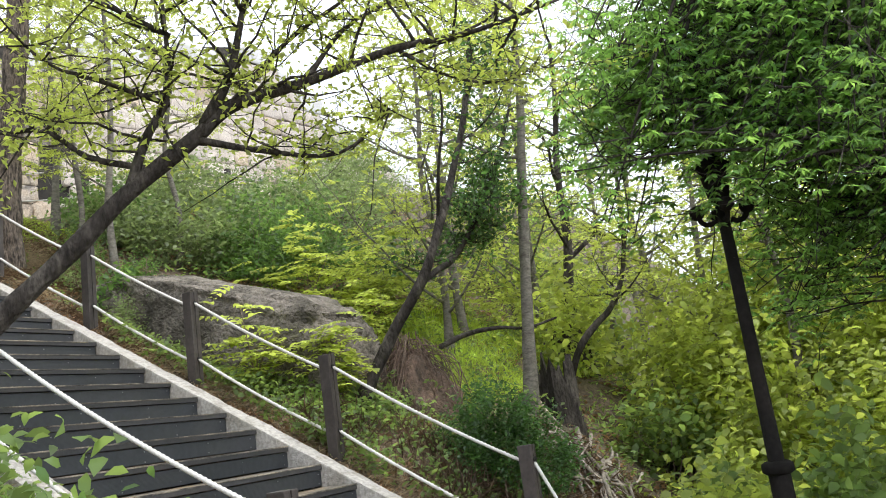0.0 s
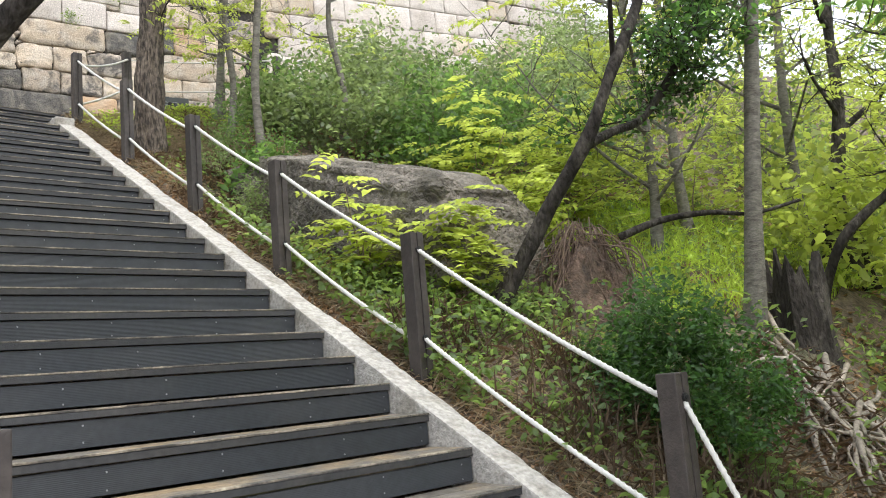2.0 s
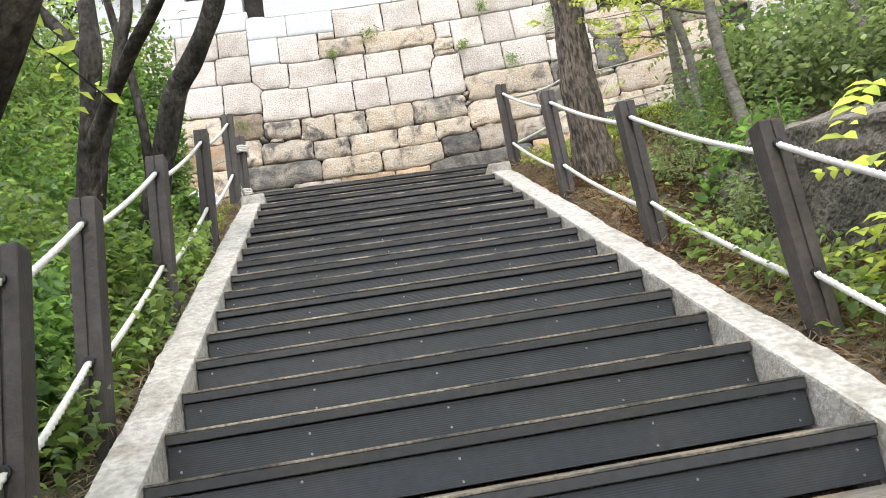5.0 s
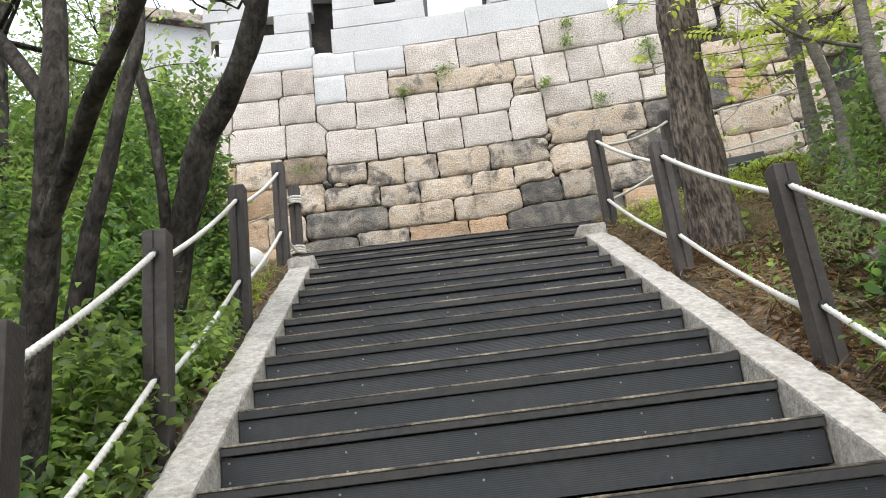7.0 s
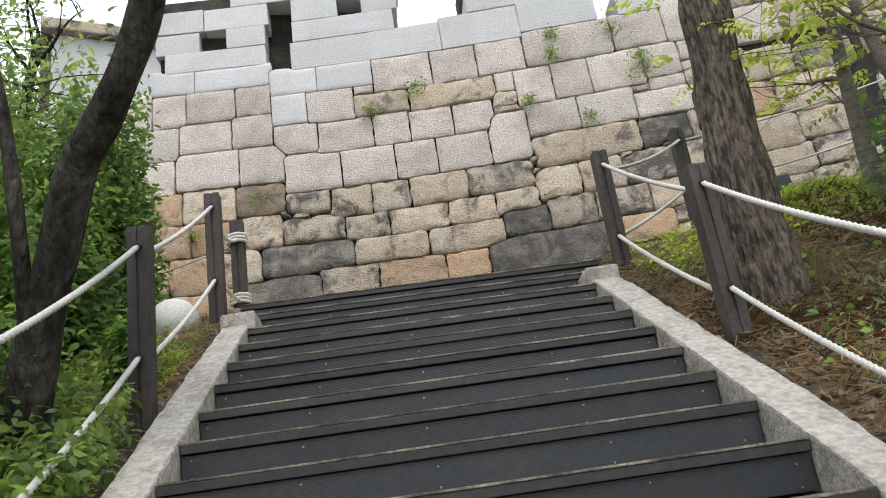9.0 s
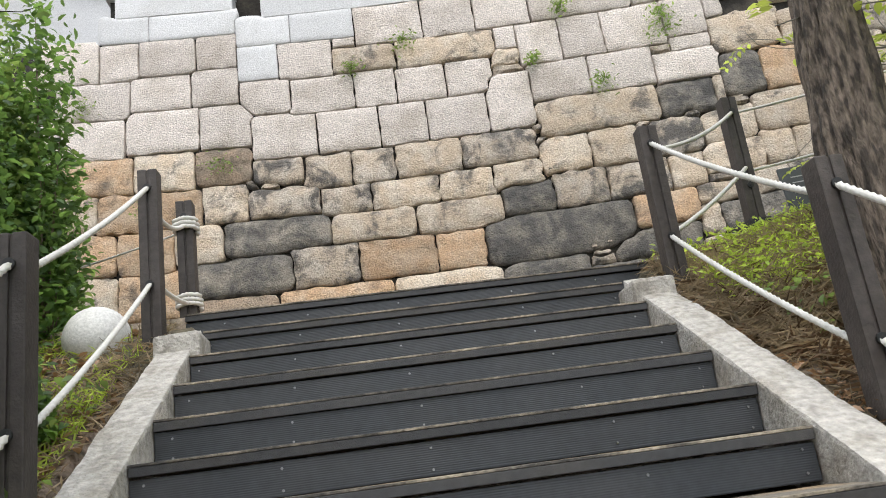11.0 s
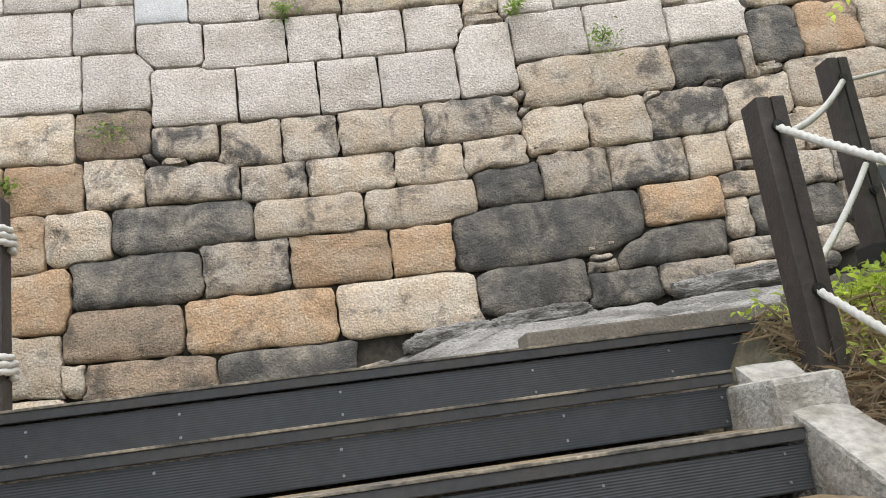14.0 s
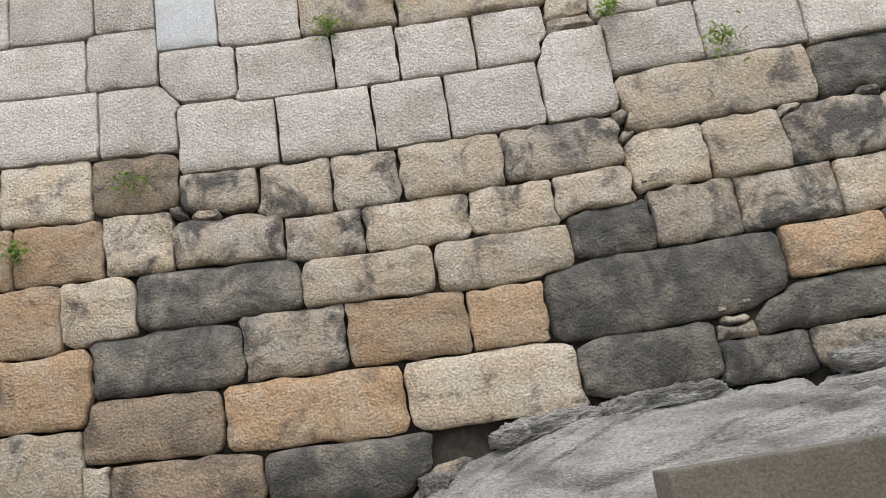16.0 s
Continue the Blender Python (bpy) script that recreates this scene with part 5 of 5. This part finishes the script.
scatter("twigs", "tangle of dry twigs in the gully", (3.2, 6.0, -9.0, -7.0), 2200, 0.26, STEM, 52, (0.0, 0.16), 0.04, 0.0, 0.6)
scatter("weeds", "small creeping weeds at the kerb", (-0.5, -0.18, -5.0, -2.2), 900, 0.06, LEAF_MID, 53, (0.05, 0.32), 0.5, 0.2, 0.6)
scatter("grass", "bright fresh grass mound below the wall", (2.66, 4.6, -0.95, 1.1), 14500, 0.080, GRASS, 45, (0.0, 0.07), 0.12, -0.45, 0.8, "grass")
scatter("weeds", "loose bright weeds standing in the grass mound", (2.52, 4.4, -1.0, 1.0), 2600, 0.042, GRASS, 63, (0.02, 0.13), 0.40, 0.1, 0.6)
scatter("needles", "brown dry needles and stalks below the grass mound", (2.44, 3.9, -1.9, -0.1), 6000, 0.17, STRAW, 64, (0.0, 0.08), 0.035, 0.0, 0.75)
scatter("grass", "tufts of green grass on the slope", (5.0, 9.0, -6.6, -4.0), 9000, 0.16, GRASS, 48, (0.02, 0.2), 0.10, -0.9, 0.5, "grass")
scatter("grass", "short grass and weeds beside the stone ball", (-1.3, -0.3, -1.6, 0.7), 3200, 0.07, GRASS, 58, (0.0, 0.06), 0.12, -0.6, 0.5, "grass")
scatter("grass", "sparse grass along the foot of the wall", (-2.5, -0.9, 0.9, 3.6), 900, 0.08, GRASS, 49, (0.02, 0.08), 0.14, -0.9, 0.5, "grass")


# ---- the landing ----
def build_landing():
    """Trodden earth behind the top step, level with its edge."""
    xs, ys = np.linspace(-0.9, 3.2, 42), [0.050, 0.054] + list(np.linspace(0.10, 3.4, 33))
    verts = [(x, y, (-0.4 if y == 0.050 else 0.002) + 0.012 * noise.noise(Vector((x * 3, y * 3, 1.0))) * (y > 0.2) + 0.10 * ease(1.4, 3.3, y)) for y in ys for x in xs]
    n = len(xs)
    faces = [(j * n + i, j * n + i + 1, (j + 1) * n + i + 1, (j + 1) * n + i) for j in range(len(ys) - 1) for i in range(n - 1)]
    tagged(mesh_object("landing", verts, faces, MAT_EARTH), "trodden sandy earth path along the wall", "path", kind="structure")


def build_bedrock():
    """The smooth sloping outcrop on which the wall stands."""
    nx, ny = 170, 80
    verts, faces = [], []
    for j in range(ny):
        for i in range(nx):
            x = 0.30 + 5.85 * i / (nx - 1)
            t = j / (ny - 1)
            front = 2.35 - 0.25 * ease(1.0, 3.0, x)
            y = front + (4.05 - 0.149 * x - front) * t
            crest = 0.06 + 0.55 * ease(0.25, 2.3, x)
            low = -0.15 + 0.34 * ease(0.9, 3.2, x) + 0.04 * max(0, x - 3.2)
            z = low + (crest - low) * (t ** 0.8)
            flow = noise.fractal(Vector((x * 0.8 + t * 1.2, t * 5.5 - x * 0.9, 4.0)), 0.9, 2.0, 5)
            crack = abs(noise.noise(Vector((x * 0.55 + 3, t * 4.0 - x * 0.75, 9.0))))
            split = abs(noise.noise(Vector((x * 0.9 - t * 0.8, t * 2.2 - x * 0.35, 2.0))))
            z += 0.055 * flow - 0.09 * max(0.0, 1 - crack / 0.05) - 0.07 * max(0.0, 1 - split / 0.035)
            verts.append((x, y, z))
    for j in range(ny - 1):
        for i in range(nx - 1):
            faces.append((j * nx + i, j * nx + i + 1, (j + 1) * nx + i + 1, (j + 1) * nx + i))
    tagged(mesh_object("bedrock", verts, faces, MAT_BEDROCK), "smooth pale grey bedrock outcrop under the wall", "rock", kind="structure")


def scatter_landing(name, label, region, count, size, mat, seed, aspect, droop, category):
    """Loose bits on the trodden earth behind the top step, thicker towards the wall."""
    rng = random.Random(seed)
    x0, x1, y0, y1 = region
    places = []
    while len(places) < count:
        x, y = rng.uniform(x0, x1), rng.uniform(y0, y1)
        if noise.noise(Vector((x * 2.2, y * 2.2, seed))) + rng.gauss(0, 0.2) > 0.05:
            places.append((x, y, 0.006 + 0.10 * ease(1.4, 3.3, y) + rng.uniform(0.0, 0.02)))
    tagged(leaf_mesh(name, places, size, mat, seed=seed, aspect=aspect, droop=droop, normal_up=0.8), label, category, kind="stuff")


MAT_EARTH = material("sandy earth", (0.36, 0.29, 0.225), 0.95, 0.4, 45, 1.0, 70, (0.20, 0.165, 0.12), 4.5, 0.7)
MAT_BEDROCK = material("pale bedrock", (0.38, 0.36, 0.335), 0.92, 0.4, 45, 1.0, 36, (0.16, 0.15, 0.138), 2.4, 0.85, distance=0.035, relief=0.02, stretch=3.0, tint_low=0.42)
MAT_BEAM = material("weathered brown sleeper", (0.16, 0.14, 0.115), 0.92, 0.28, 55, 0.8, 60, (0.21, 0.19, 0.16), 5.0, 0.6)
build_landing()
build_bedrock()
scatter_landing("leaf_litter", "small dry leaves on the trodden earth", (-0.8, 3.0, 0.3, 3.3), 220, 0.028, LEAF_DRY, 71, 0.5, 0.0, "leaf litter")
scatter_landing("dry_grass", "dry stalks along the foot of the wall", (-0.8, 2.2, 1.8, 3.4), 900, 0.09, STRAW, 72, 0.06, -0.3, "dry grass")
scatter_landing("grass", "small tufts of grass at the wall's foot", (-0.8, 0.6, 2.2, 3.4), 1100, 0.07, GRASS, 73, 0.10, -0.9, "grass")
LEDGE = "rough grey rock ledge wedged under the wall's lowest blocks"
build_rock("rock_ledge", (1.98, 3.74, 0.56), (0.36, 0.13, 0.085), 21.0, LEDGE, -8, -7, mat=MAT_BEDROCK, rough=0.3)
build_rock("rock_ledge", (2.72, 3.64, 0.62), (0.40, 0.13, 0.075), 23.0, LEDGE, -8, -3, mat=MAT_BEDROCK, rough=0.3)
build_rock("rock_ledge", (4.35, 3.40, 0.70), (0.55, 0.14, 0.09), 25.0, LEDGE, -8, -2, mat=MAT_BEDROCK, rough=0.3)
build_rock("wedge_stone", (1.26, 3.84, 0.30), (0.12, 0.11, 0.09), 27.0, "small grey stone wedged under a blackened block", 10, mat=MAT_BEDROCK)
build_rock("wedge_stone", (0.62, 3.62, 0.16), (0.14, 0.12, 0.10), 29.0, "small brown-grey stone at the wall's foot", 30, mat=MAT_BEDROCK)
bm = boxed(2.17, 5.2, 1.98, 2.22, -0.1, 0.305, 0.012)
for v in bm.verts:
    v.co += Vector((0, 1, 1)) * 0.008 * noise.noise(v.co * 4)
tagged(part("stone_beam", bm, MAT_BEAM), "long brown-grey stone beam retaining the bedrock", "beam")
bm = boxed(1.72, 5.2, 1.28, 1.62, -0.2, 0.07, 0.02)
for v in bm.verts:
    v.co += Vector((0, 1, 1)) * 0.012 * noise.noise(v.co * 4)
tagged(part("stone_kerb", bm, MAT_CONCRETE), "low pale stone kerb along the landing", "kerb")


# ---- small things round the landing ----
MAT_BALL = material("white granite ball", (0.62, 0.61, 0.59), 0.75, 0.18, 70, 0.4, 90, (0.58, 0.56, 0.52), 3.0, 0.6)


def build_ball():
    bm = bmesh.new()
    bmesh.ops.create_uvsphere(bm, u_segments=40, v_segments=24, radius=0.175)
    ball = part("stone_ball", bm, MAT_BALL, smooth=True)
    ball.location = (-0.60, -0.10, -0.10)
    tagged(ball, "white granite ball bollard half hidden behind posts", "bollard")


def coil(centre, half, z0, turns, r=0.0135):
    """Rope wound round a square post."""
    path = []
    for i in range(int(turns * 40) + 1):
        w = 2 * math.pi * i / 40
        c, s = math.cos(w), math.sin(w)
        k = half / max(abs(c), abs(s)) ** 0.75
        path.append((centre[0] + c * k, centre[1] + s * k, z0 + 0.028 * i / 40 + 0.006 * math.sin(3 * w)))
    v, f = tube_data(path, r, 8, strands=3, turns=0.9)
    tagged(mesh_object("rope_coil", v, f, MAT_ROPE), "white rope wound round a short post", "rope", "railing ropes")


build_ball()
POST_UP = (-0.27, 0.62, -0.02)
build_post(*POST_UP, 0.93, "short dark brown post wrapped with white rope")
coil(POST_UP, 0.068, 0.70, 3)
coil(POST_UP, 0.068, 0.19, 3)
build_rope((-0.27, -0.17, 0.58), (-0.27, 0.57, 0.74), 0.06)
build_rope((-0.27, -0.17, 0.16), (-0.27, 0.57, 0.22), 0.02)
build_rope((-0.30, 0.64, 0.72), (-2.4, 1.4, 0.62), 0.05, 0.007, "thin white cord running along the wall")


def build_upper_post():
    post = build_post(3.45, 0.50, 0.19, 1.02, "dark brown post bolted to a steel shoe")
    bm = boxed(-0.075, 0.075, -0.075, 0.075, -0.02, 0.13, 0.006)
    part("shoe", bm, MAT_DARK_STEEL, post, "dark steel base shoe")
    for x in (-0.08, 0.08):
        for y in (-0.05, 0.05):
            bm = bmesh.new()
            bmesh.ops.create_cone(bm, cap_ends=True, segments=6, radius1=0.014, radius2=0.014, depth=0.03, matrix=pose(x, y, 0.05, 0, 90, 0))
            part("bolt", bm, MAT_DARK_STEEL, post)


build_upper_post()
tagged(part("stone_footing", boxed(3.05, 3.75, 0.30, 0.72, -0.15, 0.18, 0.015), MAT_BEAM), "low brown stone footing under the upper post", "footing")
build_rope((2.50, -0.31, 0.57), (3.45, 0.45, 1.09), 0.06)
build_rope((2.50, -0.31, 0.04), (3.45, 0.45, 0.68), 0.03)
for a, b in (((3.45, 0.55, 1.12), (6.3, 1.25, 1.95)), ((3.45, 0.55, 0.68), (6.3, 1.25, 1.45))):
    build_rope(a, b, 0.05, 0.0095, "thin grey-white rope climbing along the wall")
for x, y, z in ((6.3, 1.25, 1.0), (10.0, 1.2, 1.75)):
    build_post(x, y, z, 1.0)
build_rope((6.3, 1.25, 1.95), (10.0, 1.2, 2.70), 0.05, 0.011, "thin grey-white rope climbing along the wall")
build_rope((10.0, 1.2, 2.70), (14.6, 1.1, 3.4), 0.06, 0.011, "thin grey-white rope climbing along the wall")
# the loose end of the railing's ropes
for d, dx in ((0.11, 0.06), (0.655, 0.02)):
    build_rope((2.50, -8.20, -8.15 * SLOPE - 0.02 + 0.88 - d), (2.50 + dx, -8.75, -5.0), 0.0)


def build_sign():
    sign = thing("information_sign", (4.26, 0.90, 0.24), "dark grey tilted information sign standing in the grass", "sign")
    m = Matrix.Rotation(radians(-14), 4, "Z") @ Matrix.Rotation(radians(-14), 4, "X")
    bm = boxed(-0.28, 0.28, -0.012, 0.012, 0.22, 0.66, 0.01)
    bmesh.ops.transform(bm, matrix=m, verts=bm.verts)
    part("panel", bm, MAT_PANEL, sign)
    bm = boxed(-0.05, 0.05, -0.03, 0.03, -0.25, 0.5, 0.008)
    part("stand", bm, MAT_DARK_STEEL, sign)
    for k in range(3):
        bm = boxed(-0.2, 0.12 - 0.1 * k, -0.0145, -0.0125, 0.56 - 0.05 * k, 0.568 - 0.05 * k)
        bmesh.ops.transform(bm, matrix=m, verts=bm.verts)
        part("text_line", bm, MAT_STEEL, sign, "faint grey line of lettering")


MAT_PANEL = material("dark sign panel", (0.04, 0.044, 0.045), 0.7, 0.15, 8, 0)
build_sign()


def build_low_rail():
    rail = thing("low_rail", (0.2, 3.05, 0.05), "short weathered stake holding a thin cord by the wall", "rail")
    part("stake", boxed(-0.03, 0.03, -0.02, 0.02, -0.1, 0.30, 0.004), MAT_BARK_GREY, rail)
    v, f = tube_data([(0.03, 0, 0.30), (-0.4, 0.05, 0.20), (-0.9, 0.1, 0.13), (-1.6, 0.1, 0.10)], 0.006, 6)
    mesh_object("cord", v, f, MAT_ROPE, rail)


build_low_rail()


# ---- the street lamp ----
def build_lamp():
    base = BOTTOM - 0.15
    lamp = thing("street_lamp", (3.60, -9.73, base), "tall dark street lamp with round bracket ornaments among maple leaves", "street lamp")
    h = 3.06
    v, f = tube_data([(0, 0, -0.3), (0, 0, 0.9), (0, 0, 0.92), (0, 0, h * 0.6), (0, 0, h)], [0.090, 0.082, 0.062, 0.053, 0.046], 14)
    mesh_object("pole", v, f, MAT_BLACK, lamp)
    v, f = tube_data([(0, 0, 0.86), (0, 0, 0.88), (0, 0, 0.94), (0, 0, 0.96)], [0.09, 0.12, 0.12, 0.09], 14)
    mesh_object("collar", v, f, MAT_BLACK, lamp)
    z = 2.95
    for k in range(4):
        w = radians(20 + 90 * k)
        c, s = math.cos(w), math.sin(w)
        path = smooth_path([(c * 0.06, s * 0.06, z - 0.06), (c * 0.11, s * 0.11, z - 0.08), (c * 0.17, s * 0.17, z - 0.06), (c * 0.20, s * 0.20, z + 0.01)], 4)
        arm = mesh_object("bracket", *tube_data(path, 0.022, 8), MAT_BLACK, lamp)
        bm = bmesh.new()
        bmesh.ops.create_uvsphere(bm, u_segments=14, v_segments=10, radius=0.062, matrix=Matrix.Translation((c * 0.20, s * 0.20, z + 0.03)))
        part("ball", bm, MAT_BLACK, arm, smooth=True)
    v, f = tube_data([(0, 0, h - 0.02), (0, 0, h + 0.05), (0, 0, h + 0.26), (0, 0, h + 0.30), (0, 0, h + 0.40)], [0.07, 0.09, 0.12, 0.14, 0.03], 14)
    mesh_object("lantern", v, f, MAT_BLACK, lamp)
    v, f = tube_data([(0, 0, h + 0.39), (0, 0, h + 0.42), (0, 0, h + 0.45)], [0.10, 0.10, 0.03], 12)
    mesh_object("cap", v, f, MAT_WHITE, lamp, label="pale lantern cap")


build_lamp()

# The maple whose dark crown hides the lamp's head.
rng_maple = random.Random(77)
MAPLE = [(4.6, -12.6, -5.0), (4.5, -12.4, -3.6), (4.2, -12.0, -2.4), (3.9, -11.6, -1.2), (3.6, -11.2, 0.0), (3.4, -10.8, 1.2)]
MAPLE_LIMBS = []
for k in range(40):
    a = Vector(MAPLE[2 + k % 4])
    b = Vector((rng_maple.uniform(2.3, 5.0), rng_maple.uniform(-11.3, -8.9), rng_maple.uniform(-2.3, 0.9)))
    MAPLE_LIMBS.append(([a, a.lerp(b, 0.4) + Vector((0, 0, 0.25)), a.lerp(b, 0.75) + Vector((0, 0, 0.2)), b], 0.028))
for k in range(70):
    a = Vector(MAPLE[2 + k % 3])
    if k % 2:
        b = Vector((rng_maple.uniform(2.8, 3.9), rng_maple.uniform(-10.0, -8.9), rng_maple.uniform(-1.75, -0.7)))
    else:
        b = Vector((rng_maple.uniform(2.6, 4.2), rng_maple.uniform(-11.0, -10.0), rng_maple.uniform(-2.75, -1.4)))
    MAPLE_LIMBS.append(([a, a.lerp(b, 0.4) + Vector((0, 0, 0.25)), a.lerp(b, 0.75) + Vector((0, 0, 0.2)), b], 0.022))
for k in range(44):
    a = Vector(MAPLE[1 + k % 3])
    b = Vector((rng_maple.uniform(3.6, 5.0), rng_maple.uniform(-11.4, -9.7), rng_maple.uniform(-3.0, -1.4)))
    MAPLE_LIMBS.append(([a, a.lerp(b, 0.4) + Vector((0, 0, 0.25)), a.lerp(b, 0.75) + Vector((0, 0, 0.2)), b], 0.022))
for k in range(34):
    a = Vector(MAPLE[3 + k % 3])
    b = Vector((rng_maple.uniform(2.9, 4.4), rng_maple.uniform(-9.9, -8.6), rng_maple.uniform(-1.6, 0.0)))
    MAPLE_LIMBS.append(([a, a.lerp(b, 0.4) + Vector((0, 0, 0.25)), a.lerp(b, 0.75) + Vector((0, 0, 0.2)), b], 0.020))
build_tree("tree", "maple with a dark dense crown of pointed leaves", MAPLE, 0.13, 0.06, MAPLE_LIMBS, LEAF_MAPLE, 0.080, MAT_BARK, 77, 11, 0.6, 0.056, 0.11, 0.32, droop=0.45, starry=True)


# ---- the gate tower beyond the wall ----
def build_tower():
    tower = thing("gate_tower", (-3.55, 9.0, 4.45), "pale stone parapet tower with a dark coping beyond the wall", "tower")
    part("wall", boxed(-1.7, 0.35, -0.4, 2.6, -4.0, 4.0, 0.02), MAT_WHITE, tower)
    part("coping", boxed(-1.9, 0.55, -0.6, 2.8, 4.0, 4.25, 0.04), MAT_GREY, tower)
    tower.rotation_euler = (0, 0, radians(24))


build_tower()


# ---- the wall's blocks ----
build_stones()
